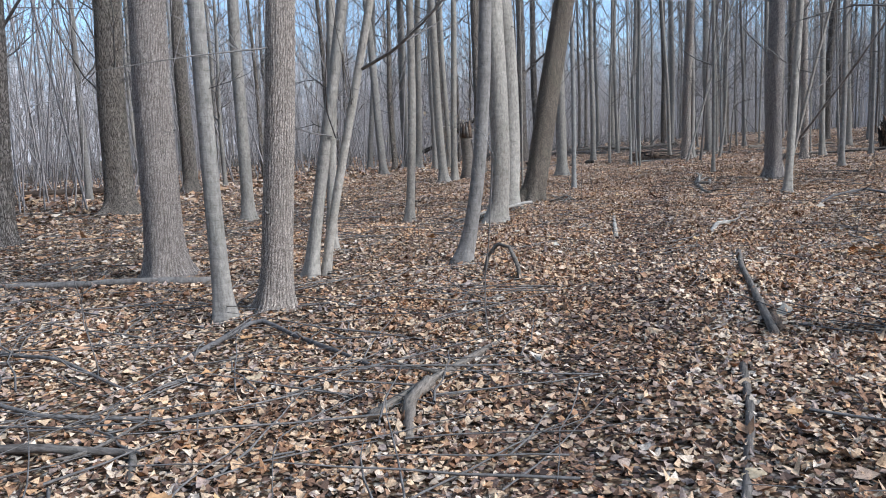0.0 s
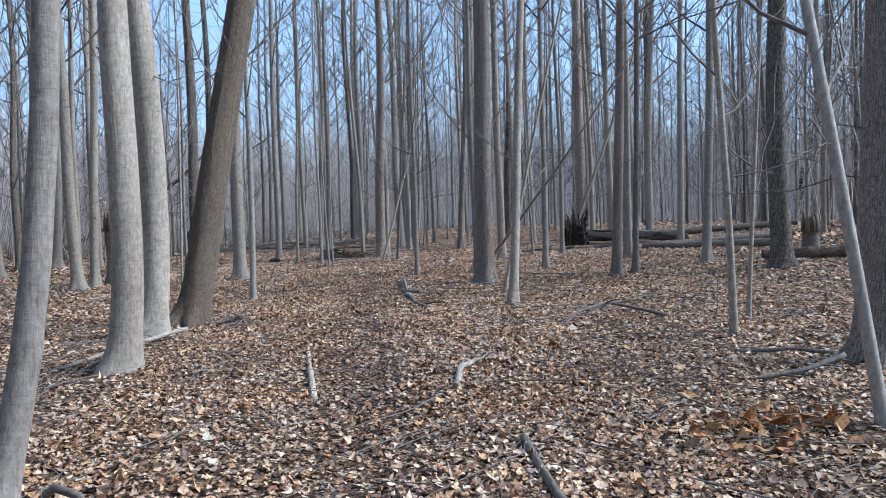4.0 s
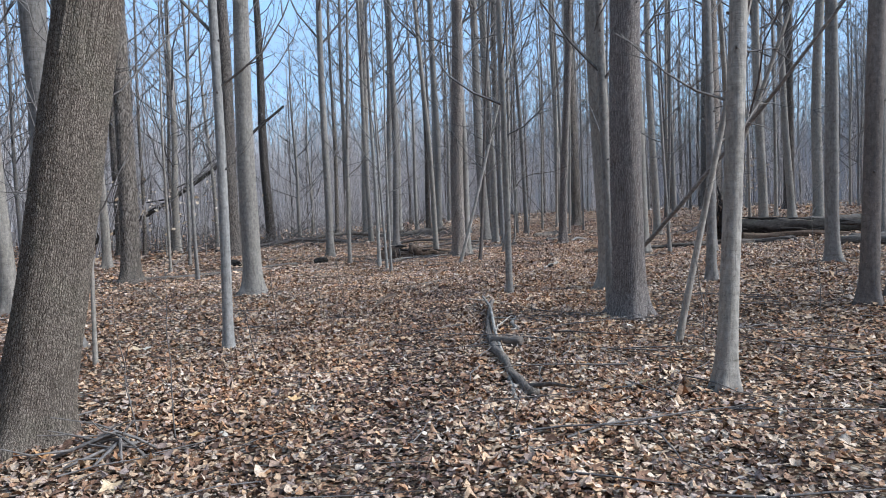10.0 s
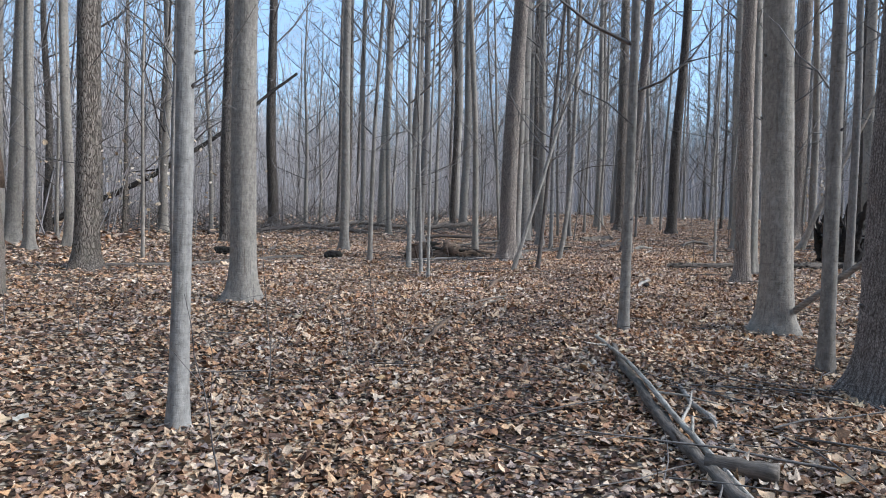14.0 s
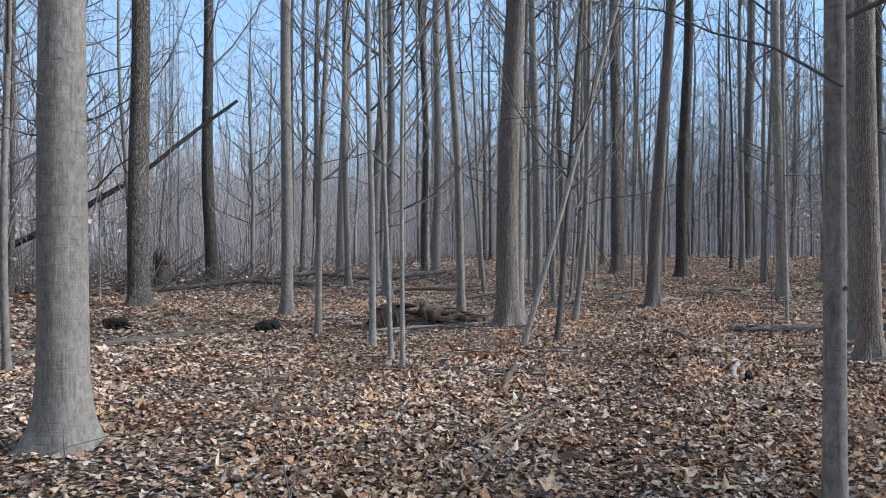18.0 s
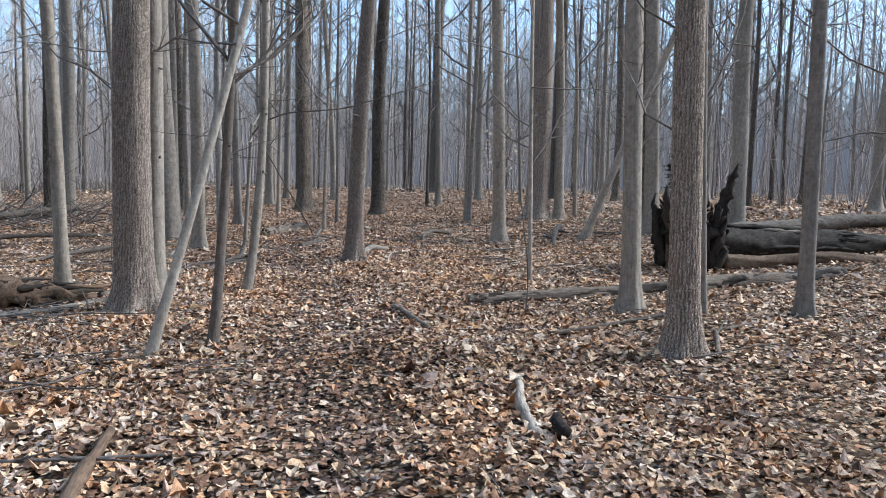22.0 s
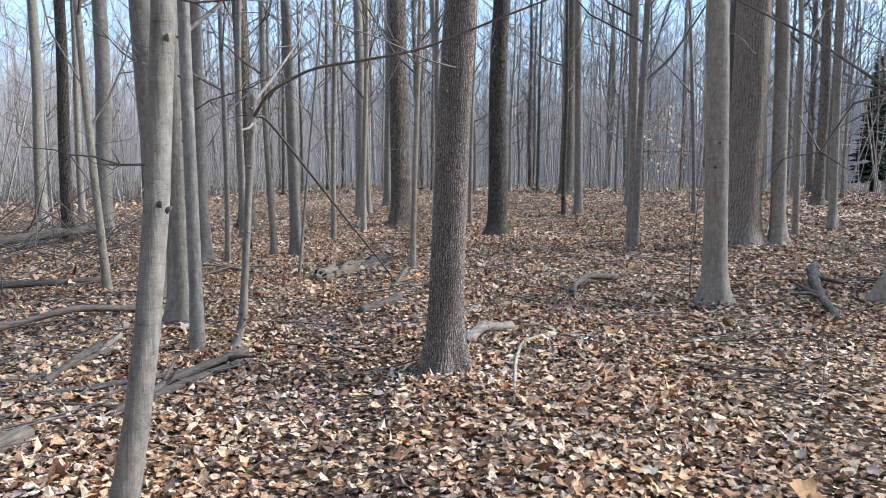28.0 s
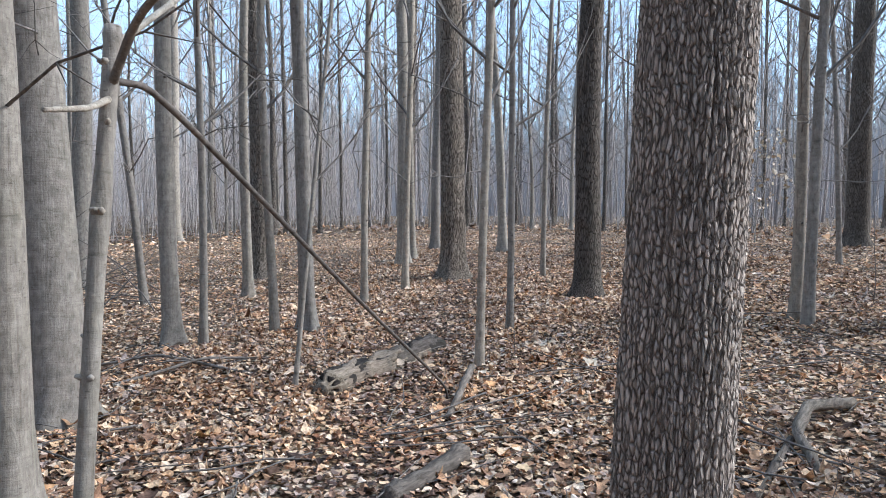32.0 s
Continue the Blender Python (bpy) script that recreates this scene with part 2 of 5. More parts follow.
    if band:
        streak = n.add("ShaderNodeMapping")
        streak.inputs["Scale"].default_value = (1, 1, 0.07)
        n.link(vec, streak.inputs["Vector"])
        fissure = n.noise(streak.outputs[0], 42.0, 4, 0.6, 0.6)
        col = n.mix(1.0, col, n.ramp(fissure, [(0.30, (0.74, 0.72, 0.70)), (0.44, (1, 1, 1)), (0.68, (1.08, 1.07, 1.04))]), "MULTIPLY")
        hgt = n.math("ADD", hgt, n.math("MULTIPLY", fissure, 0.5))
    if moss:
        green = n.ramp(n.noise(vec, 3.4, 4, 0.6), [(0.5, (0, 0, 0)), (0.68, (1, 1, 1))])
        col = n.mix(n.math("MULTIPLY", green, moss), col, (0.13, 0.15, 0.085))
    vary = n.ramp(info.outputs["Random"], [(0.0, (0.78, 0.78, 0.8)), (0.5, (1, 0.99, 0.97)), (1.0, (1.18, 1.14, 1.08))])
    n.bump(hgt, 0.85, 0.022 if ridge else 0.02 if along == "x" else 0.009)
    return n.done(n.mix(1.0, col, vary, "MULTIPLY"), 0.9, 0.15)


BARK = {
    "s": bark("smooth_grey_bark", (0.36, 0.325, 0.288), (0.20, 0.176, 0.152), 0.0, 0.9, 0.10),
    "r": bark("furrowed_grey_bark", (0.34, 0.295, 0.255), (0.20, 0.172, 0.148), 1.0, 0.0, 0.10),
    "d": bark("dark_brown_bark", (0.215, 0.185, 0.16), (0.12, 0.102, 0.09), 0.7, 0.0, 0.05),
    "rf": bark("deeply_furrowed_bark", (0.50, 0.44, 0.395), (0.33, 0.29, 0.26), 0.35, 0.0, 0.06, 70, "z", True),
    "df": bark("scaly_brown_bark", (0.275, 0.235, 0.195), (0.155, 0.13, 0.108), 0.35, 0.0, 0.10, 70, "z", True),
    "b": bark("dark_speckled_bark", (0.20, 0.17, 0.15), (0.115, 0.098, 0.09), 0.0, 0.9, 0.05),
    "p": bark("pale_sapling_bark", (0.385, 0.36, 0.33), (0.26, 0.24, 0.215), 0.0, 0.6, 0.05),
}
TWIG = bark("twig_bark", (0.24, 0.215, 0.20), (0.12, 0.107, 0.098))
# bark paled for far stems: distance haze painted into the colour
HAZED_BARK = bark("hazed_bark", (0.45, 0.41, 0.40), (0.23, 0.205, 0.20))
DEAD = bark("weathered_dead_wood", (0.25, 0.215, 0.185), (0.085, 0.066, 0.055), 0.0, 0.0, 0.12, 60, "x")
ROTTEN = bark("rotten_dark_wood", (0.25, 0.175, 0.125), (0.055, 0.038, 0.03), 0.0, 0.0, 0.12, 50, "x")
BLACKWOOD = bark("blackened_root_wood", (0.07, 0.058, 0.05), (0.018, 0.015, 0.014), 0.0, 0.0, 0.08, 40, "x")


# ---- geometry helpers ----
def mesh_of(name, verts, polys, smooth=True):
    """A mesh from an array of places and a list of index arrays (triangles or quads)."""
    me = bpy.data.meshes.new(name)
    verts = np.asarray(verts, np.float32)
    polys = [np.asarray(p, np.int32) for p in polys if len(p)]
    me.vertices.add(len(verts))
    me.vertices.foreach_set("co", verts.ravel())
    loops = np.concatenate([p.ravel() for p in polys])
    sizes = np.concatenate([np.full(len(p), p.shape[1], np.int32) for p in polys])
    starts = np.concatenate(([0], np.cumsum(sizes)[:-1])).astype(np.int32)
    me.loops.add(len(loops))
    me.loops.foreach_set("vertex_index", loops)
    me.polygons.add(len(sizes))
    me.polygons.foreach_set("loop_start", starts)
    me.polygons.foreach_set("use_smooth", np.full(len(sizes), smooth))
    me.update(calc_edges=True)
    return me


class Soup:
    """Gathers tubes and patches into one mesh."""

    def __init__(self):
        self.verts, self.tris, self.quads, self.count = [], [], [], 0

    def put(self, verts, tris=(), quads=()):
        if len(tris):
            self.tris.append(np.asarray(tris) + self.count)
        if len(quads):
            self.quads.append(np.asarray(quads) + self.count)
        self.verts.append(np.asarray(verts, float))
        self.count += len(verts)

    def tube(self, pts, rad, sides=6, cap=True, shape=None):
        """A swept tube. shape: per ring and side factors on the radius."""
        pts, rad = np.asarray(pts, float), np.asarray(rad, float)
        m = len(pts)
        tan = np.gradient(pts, axis=0)
        tan /= np.linalg.norm(tan, axis=1)[:, None] + 1e-9
        ref = np.array((1.0, 0.13, 0.0)) if abs(tan[:, 2].mean()) > 0.6 else np.array((0.0, 0.0, 1.0))
        a = np.cross(tan, ref)
        a /= np.linalg.norm(a, axis=1)[:, None] + 1e-9
        b = np.cross(tan, a)
        ang = np.arange(sides) * 2 * np.pi / sides
        r = rad[:, None] * (np.ones((m, sides)) if shape is None else shape)
        ring = pts[:, None] + r[..., None] * (np.cos(ang)[None, :, None] * a[:, None] + np.sin(ang)[None, :, None] * b[:, None])
        i = np.arange(m - 1)[:, None] * sides
        j = np.arange(sides)[None]
        k = (j + 1) % sides
        quads = np.stack([i + j, i + k, i + k + sides, i + j + sides], -1).reshape(-1, 4)
        verts = ring.reshape(-1, 3)
        tris = []
        if cap:
            verts = np.vstack([verts, pts[0], pts[-1]])
            s = np.arange(sides)
            tris = np.vstack([np.stack([np.full(sides, m * sides), (s + 1) % sides, s], 1),
                              np.stack([np.full(sides, m * sides + 1), (m - 1) * sides + s, (m - 1) * sides + (s + 1) % sides], 1)])
        self.put(verts, tris, quads)

    def tubes(self, pts, rad, sides=3):
        """Many open tubes at once: pts is (tubes, points, 3), rad is (tubes, points)."""
        pts, rad = np.asarray(pts, float), np.asarray(rad, float)
        n, m = pts.shape[:2]
        tan = np.gradient(pts, axis=1)
        tan /= np.linalg.norm(tan, axis=2)[..., None] + 1e-9
        steep = np.abs(tan[:, :, 2].mean(1)) > 0.6
        ref = np.where(steep[:, None], np.array((1.0, 0.13, 0.0)), np.array((0.0, 0.0, 1.0)))[:, None]
        a = np.cross(tan, np.broadcast_to(ref, tan.shape))
        a /= np.linalg.norm(a, axis=2)[..., None] + 1e-9
        b = np.cross(tan, a)
        ang = np.arange(sides) * 2 * np.pi / sides
        ring = pts[:, :, None] + rad[:, :, None, None] * (np.cos(ang)[None, None, :, None] * a[:, :, None] + np.sin(ang)[None, None, :, None] * b[:, :, None])
        i = (np.arange(n)[:, None, None] * m + np.arange(m - 1)[None, :, None]) * sides
        j = np.arange(sides)[None, None]
        k = (j + 1) % sides
        self.put(ring.reshape(-1, 3), (), np.stack([i + j, i + k, i + k + sides, i + j + sides], -1).reshape(-1, 4))

    def mesh(self, name, smooth=True):
        polys = []
        if self.tris:
            polys.append(np.vstack(self.tris))
        if self.quads:
            polys.append(np.vstack(self.quads))
        return mesh_of(name, np.vstack(self.verts), polys, smooth)


def part(name, soup, material, parent=None, label="", smooth=True):
    me = soup.mesh(name, smooth) if isinstance(soup, Soup) else soup
    if not me.materials:
        me.materials.append(material)
    ob = new(name, me)
    if parent is not None:
        ob.parent = parent
    return tagged(ob, label=label)


# ---- terrain ----
TRAIL = np.array([(-0.6, -5.0), (0.0, 0.0), (0.35, 2.9), (1.1, 5.0), (2.0, 7.5), (2.8, 10.3), (3.5, 12.2), (4.1, 14.5), (4.9, 17.0), (5.9, 19.8), (7.2, 21.8),
                  (8.6, 23.7), (10.0, 25.9), (11.0, 27.5), (12.0, 29.3), (13.3, 31.8), (14.8, 34.0), (17.3, 37.2), (21.0, 43.0)])


def trail_distance(x, y):
    """Metres from the footpath's middle line."""
    best = np.full(np.shape(x), 1e9)
    for a, b in zip(TRAIL[:-1], TRAIL[1:]):
        d = b - a
        u = np.clip(((x - a[0]) * d[0] + (y - a[1]) * d[1]) / (d @ d), 0, 1)
        best = np.minimum(best, np.hypot(x - a[0] - u * d[0], y - a[1] - u * d[1]))
    return best


def land(x, y):
    """Height of the forest floor."""
    x, y = np.asarray(x, float), np.asarray(y, float)
    cx, cy = np.clip(x, -8, 24), np.clip(y, -6, 46)
    z = 0.013 + 0.0113 * cx + 0.0119 * cy + 0.00128 * cx * cx - 0.000488 * cx * cy + 0.0000055 * cy * cy
    z = z + 0.018 * np.sin(1.7 * x + 0.6 * np.sin(1.3 * y)) * np.sin(1.4 * y + 1.1) + 0.010 * np.sin(4.1 * x + 2.0) * np.sin(3.7 * y + 0.7 * x)
    return z - 0.035 * np.exp(-(trail_distance(x, y) / 0.5) ** 2)


def spread(lo, hi, step, far):
    """Grid lines: even between lo and hi, wider and wider out to far."""
    mid = np.arange(lo, hi + step, step)
    out = []
    s, at = step, 0.0
    while at < far:
        s *= 1.28
        at += s
        out.append(at)
    out = np.array(out)
    return np.concatenate([(lo - out)[::-1], mid, mid[-1] + out])


gx, gy = spread(-14, 32, 0.3, 600), spread(-8, 52, 0.3, 600)
GX, GY = np.meshgrid(gx, gy)
nx, ny = len(gx), len(gy)
gi = (np.arange(ny - 1)[:, None] * nx + np.arange(nx - 1)[None]).ravel()
ground = part("ground", mesh_of("ground", np.stack([GX.ravel(), GY.ravel(), land(GX, GY).ravel()], 1), [np.stack([gi, gi + 1, gi + 1 + nx, gi + nx], 1)]), GROUND)
tagged(ground, "forest floor of soil under a carpet of dead leaves", "ground", kind="structure")


# ---- leaf litter ----
def leaf_outline(kind, k):
    a = np.arange(k) * 2 * np.pi / k
    if kind == 0 and k > 5:  # lobed, maple-like
        return np.where(np.arange(k) % 2 == 0, 1.06, 0.66) * (1 - 0.18 * np.cos(a)), a
    if kind == 1:  # broad oval
        return 1.0 / np.sqrt(np.cos(a) ** 2 + (np.sin(a) / 0.66) ** 2), a
    return np.where(np.arange(k) % 3 == 0, 1.06, 0.84), a  # blunt, tulip-like


def litter_mesh(name, x, y, z, rng, k, size, curl, tilt, smooth=False, gon=False):
    """Curled dead leaves at the given places: folded scraps for k = 4, small fans otherwise."""
    m = len(x)
    kinds = rng.integers(0, 3, m)
    rad = np.zeros((m, k))
    ang = None
    for c in range(3):
        r, ang = leaf_outline(c, k)
        rad[kinds == c] = r
    rad *= rng.uniform(0.72, 1.18, (m, k))
    s = size * np.ones(m) * rng.lognormal(0, 0.27, m)
    u, v = rad * np.cos(ang) * s[:, None], rad * np.sin(ang) * s[:, None]
    c1, c2 = rng.normal(0, curl, m)[:, None], rng.normal(0, curl, m)[:, None]
    w = (c1 * u * u + c2 * v * v) / s[:, None] + rng.normal(0, 0.11, (m, k)) * s[:, None]
    if k > 4 and not gon:
        u, v, w = np.hstack([np.zeros((m, 1)), u]), np.hstack([np.zeros((m, 1)), v]), np.hstack([np.zeros((m, 1)), w])
    yaw, tx, ty = rng.uniform(0, 2 * np.pi, m)[:, None], rng.normal(0, tilt, m)[:, None], rng.normal(0, tilt, m)[:, None]
    u, w = u * np.cos(tx) + w * np.sin(tx), w * np.cos(tx) - u * np.sin(tx)
    v, w = v * np.cos(ty) + w * np.sin(ty), w * np.cos(ty) - v * np.sin(ty)
    u, v = u * np.cos(yaw) - v * np.sin(yaw), u * np.sin(yaw) + v * np.cos(yaw)
    verts = np.stack([u + x[:, None], v + y[:, None], w + z[:, None]], -1).reshape(-1, 3)
    if gon:
        i = np.arange(m)[:, None] * k
        tris = np.concatenate([i + np.array((0, c, c + 1)) for c in range(1, k - 1)], 1).reshape(-1, 3)
        return mesh_of(name, verts, [tris], False)
    if k == 4:
        i = np.arange(m)[:, None] * 4
        tris = np.concatenate([i + np.array((0, 1, 2)), i + np.array((0, 2, 3))], 1).reshape(-1, 3)
        return mesh_of(name, verts, [tris], False)
    i = np.arange(m)[:, None] * (k + 1)
    j = np.arange(k)[None]
    tris = np.stack([i + 0 * j, i + 1 + j, i + 1 + (j + 1) % k], -1).reshape(-1, 3)
    return mesh_of(name, verts, [tris], smooth)


def scatter(rng, per_m2, near, far, box=(-30, 45, -6, 62)):
    area = (box[1] - box[0]) * (box[3] - box[2])
    x = rng.uniform(box[0], box[1], int(area * per_m2))
    y = rng.uniform(box[2], box[3], len(x))
    d = trail_distance(x, y)
    keep = (d >= near) & (d < far) & (y > -6) & (rng.uniform(0, 1, len(x)) < np.clip((46 - y) / 12, 0.25, 1) * np.where(y < 0.8, 0.35, 1))
    return x[keep], y[keep], d[keep]


rng = np.random.default_rng(7)
sets = [scatter(rng, 1080, 0, 2.2), scatter(rng, 640, 2.2, 6.0), scatter(rng, 220, 6.0, 11.0)]
x, y, d = (np.concatenate(c) for c in zip(*sets))
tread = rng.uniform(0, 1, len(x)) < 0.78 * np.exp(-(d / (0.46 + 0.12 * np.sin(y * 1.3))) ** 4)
z = land(x, y) + rng.uniform(0.002, 0.030, len(x))
keep = ~tread
size = 0.0198 * np.interp(d, (2.2, 5.0, 9.0), (1, 1.25, 1.75))
near = keep & (d < 2.2)
scrap = near & (rng.uniform(0, 1, len(x)) < 0.6)
near &= ~scrap
close_litter = part("close_leaf_litter", litter_mesh("close_leaf_litter", x[near], y[near], z[near] + 0.008, rng, 8, size[near] * 1.2, 0.5, 0.2), LITTER)
tagged(close_litter, "thick dry litter of broken tan and brown leaves", "leaf litter", kind="stuff")
broken_litter = part("broken_leaf_litter", litter_mesh("broken_leaf_litter", x[scrap], y[scrap], z[scrap], rng, 6, size[scrap] * 0.92, 0.4, 0.22, False, True), LITTER)
tagged(broken_litter, "broken scraps of dry brown leaves", "leaf litter", kind="stuff")
keep &= d >= 2.2
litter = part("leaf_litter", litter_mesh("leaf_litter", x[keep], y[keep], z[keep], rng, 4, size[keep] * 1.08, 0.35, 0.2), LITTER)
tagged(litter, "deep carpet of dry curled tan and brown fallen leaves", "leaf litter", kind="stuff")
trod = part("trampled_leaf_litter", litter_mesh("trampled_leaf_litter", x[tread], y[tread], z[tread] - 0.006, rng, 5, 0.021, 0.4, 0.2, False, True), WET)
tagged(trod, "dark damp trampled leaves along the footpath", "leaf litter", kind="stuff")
x, y, d = (np.concatenate(c) for c in zip(scatter(rng, 100, 0, 2.4), scatter(rng, 24, 2.4, 5.0)))
off_tread = rng.uniform(0, 1, len(x)) > 0.70 * np.exp(-(d / 0.46) ** 4)
x, y = x[off_tread], y[off_tread]
broad = 0.0255 * np.interp(y, (16, 27), (1, 1.1)) * np.interp(trail_distance(x, y), (2, 6), (1, 1.3))
top_litter = part("whole_leaf_litter", litter_mesh("whole_leaf_litter", x, y, land(x, y) + rng.uniform(0.018, 0.042, len(x)), rng, 8, broad * 1.05, 0.6, 0.22, True), LITTER)
tagged(top_litter, "whole lobed dead leaves lying on top of the litter", "leaf litter", kind="stuff")
x, y, d = scatter(rng, 48, 11.0, 24.0)
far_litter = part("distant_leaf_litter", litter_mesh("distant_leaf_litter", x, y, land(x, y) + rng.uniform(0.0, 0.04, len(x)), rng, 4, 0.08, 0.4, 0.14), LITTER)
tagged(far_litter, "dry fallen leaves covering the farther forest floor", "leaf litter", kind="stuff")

# ---- single leaves close to the path ----
one = n = Nodes("single_leaf")
info = n.add("ShaderNodeObjectInfo")
tint = n.ramp(n.noise(n.coords(), 45, 4, 0.6), [(0.3, (0.62, 0.58, 0.54)), (0.7, (1.15, 1.1, 1.05))])
n.bump(n.noise(n.coords(), 90, 3), 0.4, 0.006)
SINGLE = n.done(n.mix(1.0, n.ramp(info.outputs["Random"], [(0.0, (0.62, 0.47, 0.30)), (0.22, (0.52, 0.30, 0.14)), (0.42, (0.58, 0.50, 0.40)), (0.62, (0.36, 0.22, 0.13)), (0.8, (0.60, 0.40, 0.20)), (0.92, (0.60, 0.54, 0.45))], True), tint, "MULTIPLY"), 0.7, 0.25)
zero = np.zeros(1)
leaf_shapes = []
for k in range(14):
    me = litter_mesh("leaf", zero, zero, zero, np.random.default_rng(400 + k), 14, 0.042, 0.45, 0.12, True)
    me.materials.append(SINGLE)
    leaf_shapes.append(me)
lr = np.random.default_rng(12)
x, y, d = scatter(lr, 6, 0.5, 3.0)
for k in lr.permutation(len(x))[:290]:
    ob = new("leaf", leaf_shapes[k % 14])
    ob.parent = ground
    ob.location = (x[k], y[k], float(land(x[k], y[k])) + 0.045)
    ob.rotation_euler = (lr.normal(0, 0.16), lr.normal(0, 0.16), lr.uniform(0, 6.28))

# ---- trees ----
TREE_WORDS = {"s": "bare forest tree with smooth grey bark", "r": "bare forest tree with furrowed grey-brown bark",
              "b": "bare forest tree with dark speckled bark", "d": "bare forest tree with dark brown rough bark", "p": "slender pale grey bare sapling"}
tree_count = 0


def limbs(soup, axis, radius, tall, rng, count, lowest, reach, twigs):
    """Bare limbs with twigs along a trunk."""
    big, small = [], []
    for i in range(count):
        u = lowest + (1 - lowest) * (i + rng.uniform(0, 0.9)) / count
        h = u * tall
        az = i * 2.4 + rng.uniform(-0.5, 0.5)
        length = reach * tall * (0.25 + 0.75 * math.sqrt(max(0.0, 1 - u))) * rng.uniform(0.6, 1.2)
        rise = rng.uniform(0.6, 1.9)
        out = np.array((math.cos(az), math.sin(az), 0.0))
        s = np.linspace(0, 1, 5)[:, None]
        pts = axis(h) + out * length * (s - 0.18 * s * s) + np.array((0, 0, 1.0)) * length * rise * (0.55 * s + 0.45 * s * s) + rng.normal(0, 0.045, (5, 3)) * length * s
        r0 = min(0.5 * radius(h), 0.007 + 0.010 * length)
        big.append((pts, np.linspace(r0, 0.18 * r0 + 0.002, 5)))
        for k in range(twigs):
            q = rng.uniform(0.25, 1.0)
            p = pts[0] + (pts[-1] - pts[0]) * q if q > 0.97 else np.array([np.interp(q * 4, range(5), pts[:, c]) for c in range(3)])
            way = out * rng.uniform(-0.2, 0.9) + rng.normal(0, 0.5, 3) + np.array((0, 0, rng.uniform(0.25, 0.9)))
            way /= np.linalg.norm(way)
            ln = length * rng.uniform(0.2, 0.5)
            bend = rng.normal(0, 0.12, 3) * ln + np.array((0, 0, 0.10 * ln))
            small.append((np.array([p, p + way * ln * 0.5 + bend * 0.4, p + way * ln + bend]) if twigs < 7 else np.array([p, p + way * ln + bend]), np.array((0.4 * r0 + 0.002, 0.25 * r0 + 0.002, 0.002) if twigs < 7 else (0.32 * r0 + 0.002, 0.003))))
    for group in (big, small):
        soup.tubes(np.stack([g[0] for g in group]), np.stack([g[1] for g in group]))


def fine_sprays(soup, axis, radius, rng, count, low, high):
    """Thin side shoots with twigs low on a trunk."""
    main, small = [], []
    for k in range(count):
        h, az, ln = rng.uniform(low, high), rng.uniform(0, 6.28), rng.uniform(0.4, 1.9)
        out = np.array((math.cos(az), math.sin(az), rng.uniform(-0.1, 0.9)))
        s = np.linspace(0, 1, 6)[:, None]
        pts = axis(h) + out * ln * s + np.array((0, 0, rng.uniform(-0.25, 0.45))) * ln * s * s + np.cumsum(rng.normal(0, 0.035, (6, 3)), 0) * ln
        r0 = 0.003 + 0.004 * ln
        main.append((pts, np.linspace(r0, 0.0014, 6)))
        for j in range(5):
            i = rng.integers(1, 5)
            w = out * rng.uniform(0.3, 1.0) + rng.normal(0, 0.6, 3)
            w *= ln * rng.uniform(0.15, 0.4) / np.linalg.norm(w)
            small.append((np.array([pts[i], pts[i] + w * 0.5 + rng.normal(0, 0.02, 3), pts[i] + w]), np.array((0.5 * r0 + 0.001, 0.0018, 0.0012))))
    for group in (main, small):
        soup.tubes(np.stack([g[0] for g in group]), np.stack([g[1] for g in group]))


def furrows(ang, hs, r, rng, wide=0.027, high=0.11):
    """Depth pattern of furrowed bark: 0 in the cracks, 1 on the ridges, wrapping round the trunk."""
    count = max(10, int(round(2 * np.pi * r / wide)))
    a, h = ang[None], hs[:, None] / high
    p = rng.uniform(0, 6, 8)
    sway = 1.1 * np.sin(h * 1.3 + 3 * a + p[0]) + 0.9 * np.sin(h * 2.9 - 5 * a + p[1]) + 0.6 * np.sin(h * 5.3 + 7 * a + p[2]) + rng.normal(0, 0.45, (len(hs), len(ang)))
    ridge = np.cos(count * a + sway)
    cross = np.sin(h * 4.1 + 2.2 * np.sin(count * 0.5 // 1 * a + p[3]) + 1.5 * np.sin(9 * a + p[4])) + 0.5 * np.sin(h * 9.7 + 13 * a + p[5])
    depth = np.clip(0.62 + 0.95 * ridge, 0, 1)
    depth *= np.where(cross + rng.normal(0, 0.2, cross.shape) > 1.18, 0.35, 1.0)
    swell = 0.82 + 0.18 * np.sin(h * 1.9 + 6 * a + p[6]) * np.sin(11 * a + p[7])
    return np.clip(depth * swell, 0, 1)


